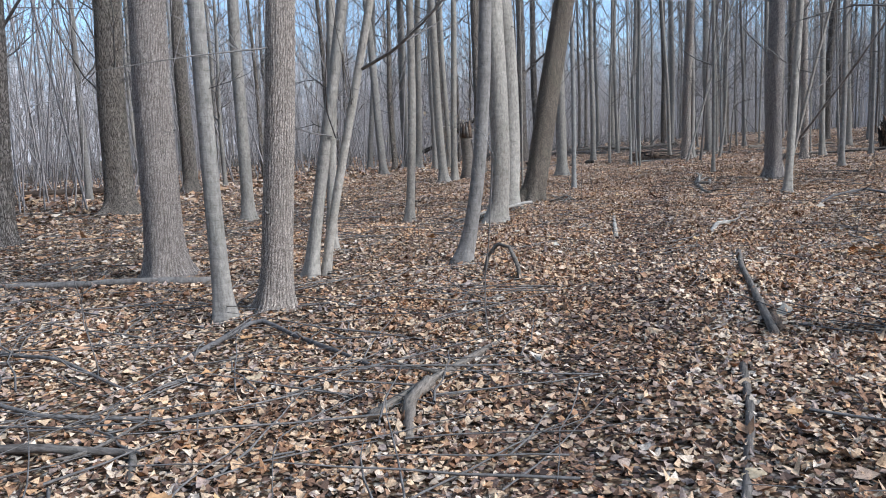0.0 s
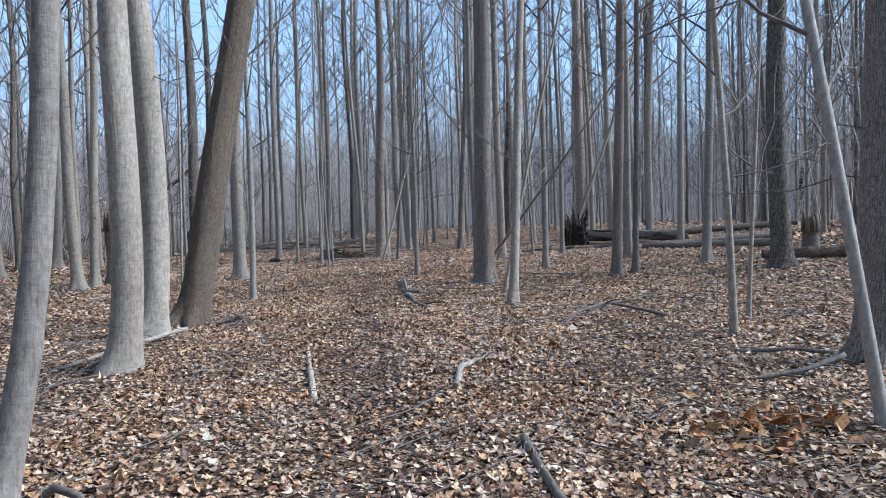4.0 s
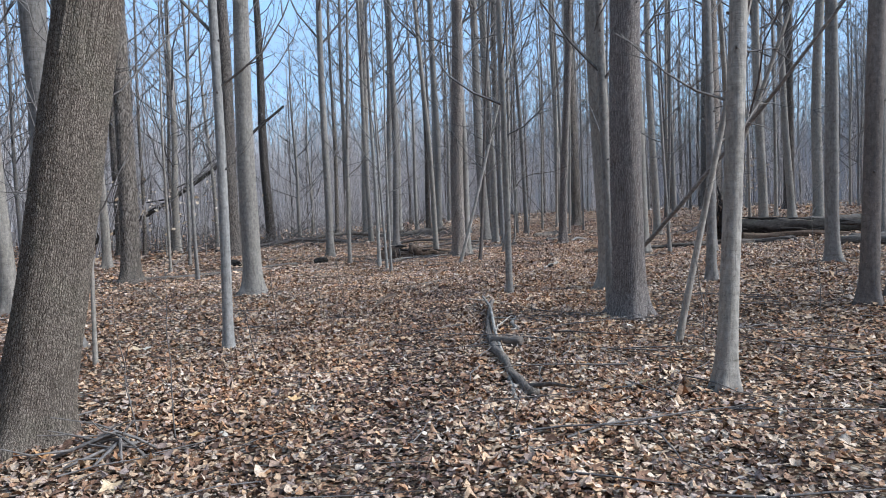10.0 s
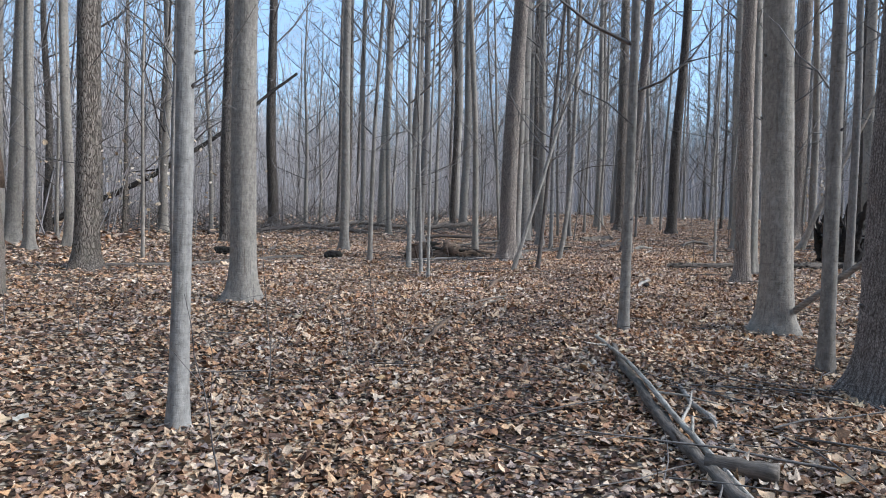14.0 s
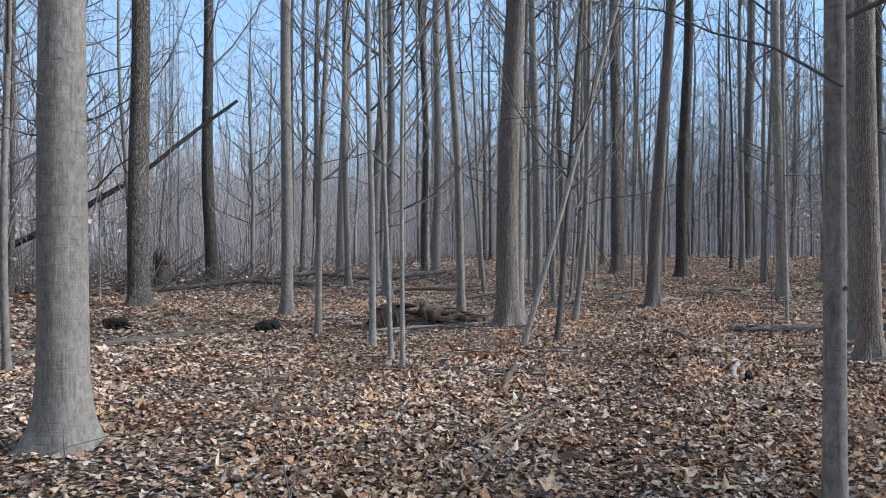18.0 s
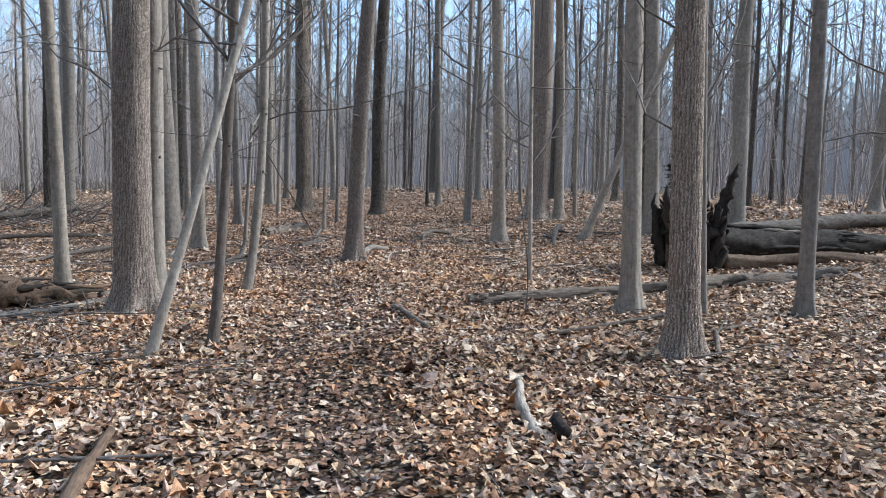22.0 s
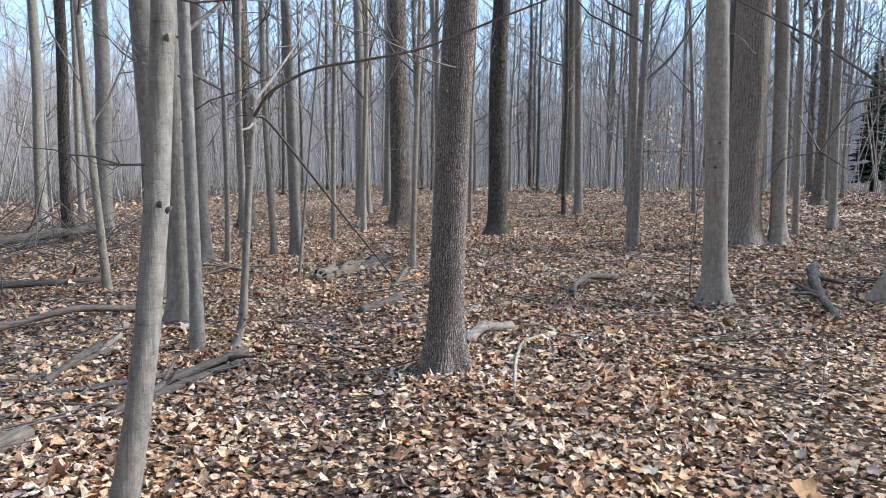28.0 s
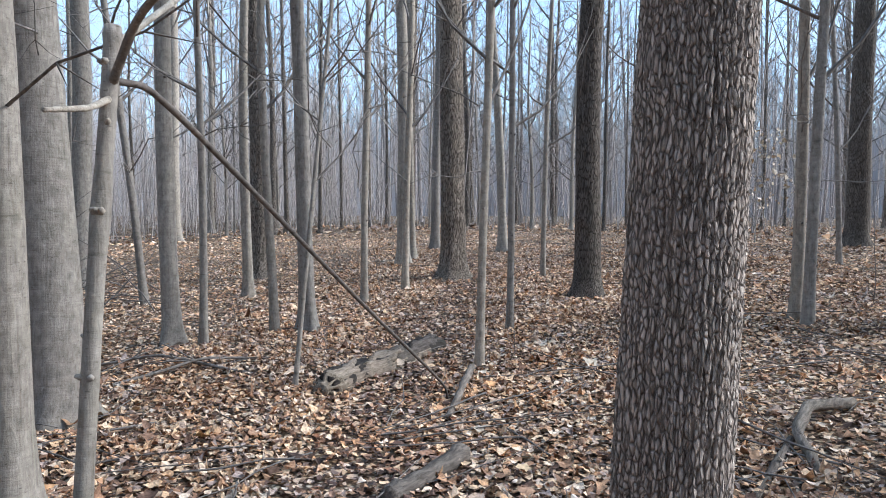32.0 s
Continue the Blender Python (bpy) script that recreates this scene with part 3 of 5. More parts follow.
def trunk_tube(soup, axis, d, tall, rng, sides, rings, flare, fine=0):
    """A tapered trunk with a root flare; radius at breast height is d / 2."""
    hs = np.concatenate([[-0.12, 0.0, 0.06, 0.14, 0.26, 0.45, 0.8], np.linspace(1.3, tall, rings)])
    if fine:
        sides, step = (230, 0.013) if fine == 2 else (104, 0.036)
        hs = np.concatenate([[-0.12], np.arange(0.0, 2.5 if fine == 2 else 4.0, step), np.linspace(4.4, tall, 18)])
    pts = np.array([axis(h) for h in hs])
    taper = np.clip(1.03 - 0.9 * np.maximum(hs, 0) / tall, 0.05, None) ** 0.8
    rad = 0.455 * d * taper * (1 + 1.15 * flare * np.exp(-np.maximum(hs, -0.05) / 0.16))
    ang = np.arange(sides) * 2 * np.pi / sides
    lobes = 1 + 0.045 * np.sin(2 * ang + rng.uniform(0, 6)) + 0.03 * np.sin(3 * ang + rng.uniform(0, 6))
    foot = np.sin(ang * rng.integers(4, 7) + rng.uniform(0, 6)) * 0.5 + 0.35 * np.sin(ang * 3 + rng.uniform(0, 6))
    shape = lobes[None] + (0.55 * flare * np.exp(-np.maximum(hs, 0) / 0.2))[:, None] * foot[None] + rng.normal(0, 0.004 if fine else 0.012, (len(hs), sides))
    if fine:
        depth = (0.0055 if fine == 2 else 0.008) * min(1.0, d / 0.26)
        plates = furrows(ang, hs, d / 2, rng, *((0.017, 0.075) if fine == 2 else (0.026, 0.13)))
        soup.plates = plates
        shape += 0.035 * np.sin(ang[None] * 9 + 1.7 * np.sin(hs[:, None] * 2.1)) * np.sin(hs[:, None] * 6.3 + ang[None] * 4) * 0.4
        shape += (depth * (plates - 0.6) + rng.normal(0, 0.0011, shape.shape)) / (d / 2)
    soup.tube(pts, rad, sides, True, shape)
    return lambda h: d / 2 * max(0.05, 1.03 - 0.9 * h / tall) ** 0.8


def tree(x, y, d, lx=0.0, ly=0.0, kind="s", tall=None, sweep=(0.0, 0.0), label="", fine=0, light=False, side_twigs=7):
    """A bare tree: diameter d at breast height, leaning lx and ly metres for each metre of height, the foot swept sideways."""
    global tree_count
    tree_count += 1
    rng = np.random.default_rng(100 + tree_count)
    if tall is None:
        tall = (4.5 + 75 * d if d < 0.14 else 13 + 24 * d) * rng.uniform(0.9, 1.1)
        tall = min(tall, 26.0)
    amp, ph = 0.012 * min(tall, 12) * rng.uniform(0.4, 1.0), rng.uniform(0, 6, 2)

    def axis(h):
        far = h if h < 6 else 6 + 5 * (1 - math.exp(-(h - 6) / 5))
        grow = min(1.0, max(h, 0) / 3)
        bend = 1 - math.exp(-max(h, 0) / 0.9)
        return np.array((lx * far + sweep[0] * bend + grow * amp * 0.5 * math.sin(h * 0.55 + ph[0]),
                         ly * far + sweep[1] * bend + grow * amp * 0.5 * math.sin(h * 0.5 + ph[1]), h))

    thin = d < 0.14
    root = new("sapling" if thin else "tree")
    root.location = (x, y, float(land(x, y)))
    wood = Soup()
    radius = trunk_tube(wood, axis, d, tall, rng, 10 if thin or light else 20, 12 if light else 18 if thin else 24, 0.3 if thin else 0.55, fine)
    bole = part("trunk", wood, BARK[kind + "f"] if fine else BARK[kind], root)
    for k in range(0 if light else 9 if thin else 3):
        h, az = rng.uniform(0.5, 5), rng.uniform(0, 6.3)
        out = np.array((math.cos(az), math.sin(az), 0.6))
        rk = min(radius(h), 0.042)
        knot = Soup()
        knot.tube(axis(h) + out * (radius(h) - rk) + np.outer((0.6, 1.0, 1.25), out) * rk, np.array((0.36, 0.24, 0.12)) * rk, 6)
        part("knot", knot, TWIG, root)
    if fine:
        att = bole.data.attributes.new("plate", "FLOAT", "POINT")
        values = np.ones(len(bole.data.vertices), np.float32)
        values[: wood.plates.size] = wood.plates.ravel()
        att.data.foreach_set("value", values)
    top = Soup()
    if thin:
        limbs(top, axis, radius, tall, rng, 22 if light else 20, 0.16, 0.13, 8 if light else 4)
    else:
        limbs(top, axis, radius, tall, rng, 30 if light else 26, 0.16 if light else 0.27, 0.15, 8 if light else 5)
    if side_twigs and not light:
        fine_sprays(top, axis, radius, rng, side_twigs, 1.4, min(7.5, 0.7 * tall))
    part("crown", top, TWIG, root, "bare twiggy limbs")
    words = label or TREE_WORDS[kind]
    if not label and thin and kind != "p":
        words = words.replace("forest tree", "young sapling")
    if not label and math.hypot(lx, ly) > 0.12:
        words = "leaning " + words
    return tagged(root, words, "sapling" if thin else "tree")


tree(-3.10, 8.33, 0.46, 0.020, 0.008, 'r', fine=1)
tree(-1.86, 6.22, 0.15, -0.008, -0.002, 's')
tree(-1.50, 6.55, 0.28, 0.075, 0.018, 'r', fine=1)
tree(-1.43, 8.02, 0.15, 0.195, 0.014, 's', sweep=(-0.08, 0.0))
tree(-1.28, 8.06, 0.11, 0.232, 0.010, 's', sweep=(-0.078, 0.0))
tree(0.21, 8.40, 0.165, 0.031, 0.030, 's', sweep=(0.265, 0.03))
tree(0.875, 12.10, 0.34, -0.023, -0.031, 's', sweep=(0.188, -0.016))
tree(1.25, 14.09, 0.39, -0.049, -0.008, 's', sweep=(0.174, 0.017))
tree(1.82, 15.07, 0.47, 0.153, -0.008, 'd', sweep=(0.106, 0.058), fine=2)
tree(7.65, 17.30, 0.40, -0.002, 0.001, 'r', fine=1)
tree(6.53, 14.18, 0.15, 0.047, -0.022, 's')
tree(8.90, 27.28, 0.345, 0.012, -0.006, 'r', fine=1)
tree(9.22, 27.62, 0.21, -0.012, -0.010, 's')
tree(-3.62, 14.10, 0.24, 0.015, 0.004, 's')
tree(-6.91, 16.27, 0.66, 0.032, 0.014, 'r')
tree(-6.80, 11.69, 0.34, 0.031, 0.018, 'r')
tree(-7.21, 21.95, 0.43, 0.007, 0.002, 'r')
tree(-0.54, 12.71, 0.15, 0.057, 0.002, 's')
tree(-2.02, 27.56, 0.29, -0.061, -0.004, 's')
tree(3.16, 17.83, 0.12, 0.006, -0.001, 'p')
tree(0.45, 22.83, 0.21, 0.025, -0.000, 's')
tree(11.22, 23.26, 0.24, -0.010, 0.010, 'r', fine=1)
tree(7.25, 20.02, 0.109, -0.003, 0.001, 's')
tree(-2.94, 32.20, 0.24, 0.073, 0.007, 's')
tree(-0.17, 30.23, 0.23, 0.011, 0.000, 's')
tree(-1.49, 10.06, 0.15, 0.034, 0.007, 's')
tree(-0.88, 32.02, 0.36, 0.046, 0.001, 's')
tree(-2.56, 12.21, 0.17, 0.067, 0.018, 's')
tree(10.05, 16.25, 0.22, 0.024, -0.016, 'b')
tree(10.74, 16.56, 0.14, 0.018, -0.014, 'b')
tree(13.13, 14.97, 0.42, -0.007, 0.007, 'r')
tree(6.26, 27.81, 0.095, 0.021, -0.005, 's')
tree(10.27, 19.33, 0.16, 0.004, -0.003, 's')
tree(7.09, 10.18, 0.09, -0.026, 0.026, 's')
tree(8.14, 11.00, 0.06, 0.035, -0.036, 's')
tree(13.23, 17.19, 0.22, 0.017, -0.016, 's')
tree(30.40, 46.77, 0.60, 0.016, -0.011, 'r')
tree(19.45, 26.83, 0.31, 0.013, -0.010, 's')
tree(17.64, 23.07, 0.23, 0.011, -0.010, 's')
tree(9.55, 37.41, 0.26, 0.020, -0.005, 's')
tree(12.64, 41.25, 0.35, 0.003, -0.001, 's')
tree(3.69, 22.78, 0.325, 0.002, -0.001, 's')
tree(5.47, 41.69, 0.40, -0.024, 0.002, 'd')
tree(6.18, 30.38, 0.23, -0.002, 0.000, 's')
tree(12.55, 28.96, 0.237, 0.040, -0.022, 'r', fine=2)
tree(7.80, 18.00, 0.12, -0.010, 0.006, 's')
tree(7.23, 15.76, 0.07, 0.182, -0.113, 's')
tree(13.10, 19.86, 0.25, -0.002, 0.002, 's')
tree(1.42, 26.50, 0.42, 0.01, 0.0, 'r')
tree(0.13, 22.34, 0.27, -0.043, -0.008, 's')
tree(9.52, 41.71, 0.40, 0.017, -0.003, 's')
tree(8.91, 33.89, 0.23, 0.014, -0.003, 's')
tree(8.72, 28.65, 0.15, -0.040, 0.014, 's')
tree(8.87, 42.33, 0.21, -0.006, 0.001, 's')
tree(1.45, 18.70, 0.33, -0.014, -0.004, 's')
tree(1.91, 17.53, 0.05, 0.013, 0.003, 's')
tree(8.69, 19.57, 0.34, -0.017, 0.013, 's')
tree(6.61, 25.33, 0.06, -0.028, 0.008, 'p')
tree(6.70, 26.50, 0.09, -0.008, 0.002, 'p')
tree(0.43, 31.11, 0.23, -0.015, -0.002, 's')
tree(10.26, 27.77, 0.108, 0.029, 0.016, 's', sweep=(0.197, 0.017))
tree(-1.36, 32.81, 0.41, -0.006, -0.001, 's')
tree(8.74, 37.10, 0.19, -0.021, 0.005, 's')
tree(0.25, 36.24, 0.37, 0.001, 0.000, 'r')
tree(3.72, 33.30, 0.43, -0.007, -0.000, 'r')
tree(6.54, 24.64, 0.05, -0.000, 0.000, 'p')
tree(11.80, 33.19, 0.33, -0.042, -0.002, 's', sweep=(0.06, 0.0))
tree(17.90, 38.46, 0.46, -0.026, -0.004, 'r', sweep=(0.022, 0.0))
tree(15.81, 29.24, 0.225, -0.019, 0.007, 's', sweep=(-0.027, 0.0))
tree(2.75, 26.13, 0.09, -0.015, -0.002, 's')
tree(2.12, 28.15, 0.07, 0.007, 0.001, 's')
tree(2.49, 30.69, 0.09, 0.040, 0.004, 's')
tree(11.51, 31.50, 0.22, -0.016, 0.006, 's')
tree(11.79, 39.87, 0.23, -0.014, 0.005, 'd')
tree(21.94, 37.35, 0.19, -0.012, 0.010, 's')
tree(12.35, 24.42, 0.19, -0.016, 0.022, 's')
tree(12.58, 23.82, 0.08, -0.023, 0.041, 's')
tree(13.24, 23.20, 0.14, -0.007, 0.016, 's')
tree(11.98, 45.65, 0.28, -0.007, 0.002, 's')
tree(11.37, 30.53, 0.11, 0.010, -0.004, 'p')
tree(8.39, 25.71, 0.075, 0.291, -0.035, 'p', sweep=(-0.017, -0.043))
tree(8.87, 25.73, 0.078, 0.054, -0.035, 'b', sweep=(0.05, 0.018))
tree(18.04, 35.38, 0.36, 0.014, 0.010, 'd', sweep=(0.084, 0.013))
tree(24.36, 38.01, 0.25, -0.008, 0.008, 's')
tree(19.54, 31.55, 0.54, -0.031, -0.020, 'r', sweep=(0.094, -0.018), fine=1)
tree(19.95, 31.20, 0.24, -0.018, 0.024, 's')
tree(12.73, 25.95, 0.052, -0.015, 0.005, 'p')
tree(16.84, 28.25, 0.15, 0.216, -0.312, 's')
tree(18.64, 28.05, 0.28, -0.011, 0.020, 's')
tree(18.42, 41.20, 0.28, -0.010, 0.006, 's')
tree(21.54, 37.41, 0.11, -0.007, 0.006, 'd')
tree(18.37, 32.50, 0.12, 0.019, -0.019, 's')
tree(16.76, 54.94, 0.47, -0.002, 0.001, 's')
tree(21.43, 42.06, 0.23, -0.041, 0.029, 's')
tree(11.37, 34.05, 0.10, -0.059, 0.015, 's')
tree(21.10, 29.64, 0.25, -0.023, 0.047, 's')
tree(18.82, 28.25, 0.20, -0.020, 0.043, 'r')
tree(21.06, 31.59, 0.11, -0.021, 0.032, 's')
tree(22.21, 31.63, 0.14, -0.003, 0.006, 's')
tree(14.77, 32.93, 0.08, 0.017, -0.011, 's')
tree(15.94, 34.15, 0.08, 0.005, -0.004, 's')
tree(12.92, 35.47, 0.19, -0.021, 0.006, 's')
tree(14.26, 35.39, 0.18, -0.033, 0.014, 's')
tree(13.93, 35.47, 0.10, -0.020, 0.007, 's')
tree(12.93, 45.95, 0.19, -0.008, 0.001, 's')
tree(15.52, 36.74, 0.10, 0.002, -0.001, 's')
tree(16.57, 37.61, 0.11, 0.008, -0.004, 's')
tree(28.77, 35.62, 0.29, -0.001, 0.002, 'r')
tree(14.49, 38.35, 0.15, -0.001, 0.000, 's')
tree(13.16, 35.25, 0.08, 0.004, -0.001, 's')
tree(15.33, 40.57, 0.36, -0.009, 0.003, 'r')
tree(18.54, 32.75, 0.13, 0.006, -0.009, 's')
tree(28.53, 38.05, 0.53, 0.001, -0.002, 'd')
tree(23.19, 35.16, 0.10, -0.024, 0.039, 's')
tree(13.33, 33.18, 0.04, 0.089, -0.031, 's')
tree(13.15, 38.53, 0.11, -0.093, 0.015, 's')
tree(19.02, 41.95, 0.19, -0.019, 0.010, 's')
tree(20.92, 44.28, 0.23, 0.008, -0.005, 's')
tree(19.03, 37.55, 0.09, 0.019, -0.015, 's')
tree(3.15, 4.80, 0.28, -0.010, 0.011, 'r', fine=1)
tree(7.04, 8.44, 0.40, 0.011, -0.013, 'r', fine=1)
tree(5.33, 7.14, 0.09, -0.095, 0.111, 'p')


# ---- farther trees ----
patterns = []
for i in range(6):
    tree_rng = np.random.default_rng(50 + i)
    base = tree(200 + 4 * i, -200, (0.24, 0.22, 0.17, 0.26, 0.10, 0.08)[i], tree_rng.normal(0, 0.02), tree_rng.normal(0, 0.02), ("s", "r", "s", "r", "s", "p")[i], light=True)
    patterns.append(base)
fill = np.random.default_rng(21)
placed = []
def young_wood(x, y):
    """Where the wood is young and low: north and west of the path."""
    return np.abs(np.degrees(np.arctan2(np.asarray(x) - 8.0, np.asarray(y) - 20.0)) + 32.0) < 44.0


def wood_edge(x, y):
    """The thin east side, where the wood gives way to open ground."""
    return np.abs(np.degrees(np.arctan2(np.asarray(x) - 9.0, np.asarray(y) - 16.0)) - 118.0) < 46.0


while len(placed) < 320:
    x, y = fill.uniform(-26, 48), fill.uniform(-14, 66)
    d = float(trail_distance(x, y))
    if not 11.5 < d < 30 or any((x - a) ** 2 + (y - b) ** 2 < 2.0 for a, b in placed):
        continue
    if young_wood(x, y) and d > 14 and fill.uniform() < 0.6:
        continue
    if wood_edge(x, y) and fill.uniform() < 0.8:
        continue
    placed.append((x, y))
    s, st = fill.uniform(0.6, 1.35), fill.uniform(0.85, 1.15)
    if young_wood(x, y) and (d > 14 or x < 2):
        s, st = 0.75 * s, 0.62 * st
    m = Matrix.Translation((x, y, float(land(x, y)))) @ Matrix.Rotation(fill.uniform(0, 6.28), 4, "Z") @ Matrix.Diagonal((s, s, st, 1))
    k = fill.integers(0, 6)
    if len(placed) <= 6:
        patterns[len(placed) - 1].matrix_basis = m
    else:
        tagged(copy_thing(patterns[k], m), group="farther forest trees")

def grove(rng, count, box, near, far, chosen=None):
    """Random places between near and far metres from the footpath."""
    out = np.zeros((0, 2))
    while len(out) < count:
        p = np.column_stack([rng.uniform(box[0], box[1], 4 * count), rng.uniform(box[2], box[3], 4 * count)])
        d = trail_distance(p[:, 0], p[:, 1])
        ok = (d > near) & (d < far)
        if chosen is not None:
            ok &= chosen(p[:, 0], p[:, 1])
        out = np.vstack([out, p[ok]])
    return out[:count]


woods = Soup()
wr = np.random.default_rng(31)
p = grove(wr, 950, (-75, 95, -60, 115), 28, 72, lambda x, y: ~wood_edge(x, y) | (wr.uniform(0, 1, len(x)) < 0.25))
m = len(p)
low = young_wood(p[:, 0], p[:, 1])
tall, r, ln = np.where(low, wr.uniform(6, 12.5, m), wr.uniform(13, 21, m)), np.where(low, wr.uniform(0.025, 0.09, m), wr.uniform(0.04, 0.15, m)), wr.normal(0, 0.035, (m, 2))
hs = tall[:, None] * np.array((-0.01, 0.15, 0.4, 0.7, 1.0))
z0 = land(p[:, 0], p[:, 1])
stem = np.stack([p[:, :1] + ln[:, :1] * hs + 0.06 * np.sin(hs), p[:, 1:] + ln[:, 1:] * hs, z0[:, None] + hs], -1)
woods.tubes(stem, r[:, None] * np.array((1.15, 1.0, 0.8, 0.5, 0.08)), 4)
who = np.repeat(np.arange(m), 14)
h = wr.uniform(0.15, 0.97, len(who)) * tall[who]
foot = np.column_stack([p[who, 0] + ln[who, 0] * h, p[who, 1] + ln[who, 1] * h, z0[who] + h])
az, le = wr.uniform(0, 6.28, len(who)), wr.uniform(0.08, 0.2, len(who)) * tall[who]
way = np.column_stack([np.cos(az) * le * 0.7, np.sin(az) * le * 0.7, le * wr.uniform(0.3, 1.3, len(who))])
mid = foot + 0.5 * way + wr.normal(0, 0.07, way.shape) * le[:, None] - np.array((0, 0, 0.1)) * le[:, None]
woods.tubes(np.stack([foot, mid, foot + way], 1), np.tile((0.024, 0.016, 0.007), (len(who), 1)))
for k in range(4):
    u = wr.uniform(0.2, 1.0, (len(who), 1))
    a = np.where(u < 0.5, foot + (mid - foot) * 2 * u, mid + (foot + way - mid) * (2 * u - 1))
    b = way * wr.uniform(0.1, 0.4, (len(who), 1)) + wr.normal(0, 0.22, way.shape) * le[:, None]
    woods.tubes(np.stack([a, a + b], 1), np.tile((0.010, 0.005), (len(who), 1)))
far_woods = part("far_woods", woods, HAZED_BARK)
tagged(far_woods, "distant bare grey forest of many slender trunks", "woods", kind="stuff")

brush = Soup()
p = grove(wr, 8500, (-40, 60, -10, 85), 12.5, 42, lambda x, y: ((x - 6) * 0.8 - (y - 22) * 0.45 < -2) | (wr.uniform(0, 1, len(x)) < 0.4))
m = len(p)
tall = np.where(np.arange(m) % 5 < 3, wr.uniform(1.2, 5.5, m), wr.uniform(5, 12, m))
p0 = np.column_stack([p, land(p[:, 0], p[:, 1]) - 0.05])
p2 = p0 + np.column_stack([wr.normal(0, 0.16, m) * tall, wr.normal(0, 0.16, m) * tall, tall])
p1 = (p0 + p2) / 2 + wr.normal(0, 0.06, (m, 3)) * tall[:, None] * (1, 1, 0.2)
brush.tubes(np.stack([p0, p1, p2], 1), (0.005 + 0.0024 * tall)[:, None] * np.array((1, 0.75, 0.25)))
for k in range(3):
    a = p1 + (p2 - p1) * wr.uniform(-0.7, 0.8, (m, 1))
    b = np.column_stack([wr.normal(0, 0.2, (m, 2)), wr.uniform(0.0, 0.5, m)]) * tall[:, None] * wr.uniform(0.25, 0.7, (m, 1))
    brush.tubes(np.stack([a, a + b], 1), np.tile((0.006, 0.002), (m, 1)))
p = grove(wr, 7000, (-30, 50, 2, 75), 11, 34)
m = len(p)
a = np.column_stack([p, land(p[:, 0], p[:, 1]) + wr.uniform(1.5, 10.5, m)])
az, ln = wr.uniform(0, 6.28, m), wr.uniform(0.9, 2.6, m)[:, None]
w = np.column_stack([np.cos(az), np.sin(az), wr.uniform(-0.1, 1.1, m)]) * ln
brush.tubes(np.stack([a, a + w * 0.5 + wr.normal(0, 0.10, (m, 3)) * ln, a + w + np.array((0, 0, 0.15)) * ln], 1), np.tile((0.011, 0.008, 0.003), (m, 1)))
thicket = part("thicket", brush, HAZED_BARK)
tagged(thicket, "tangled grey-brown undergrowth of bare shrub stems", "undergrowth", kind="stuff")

# ---- fallen wood ----
wood_count = 0


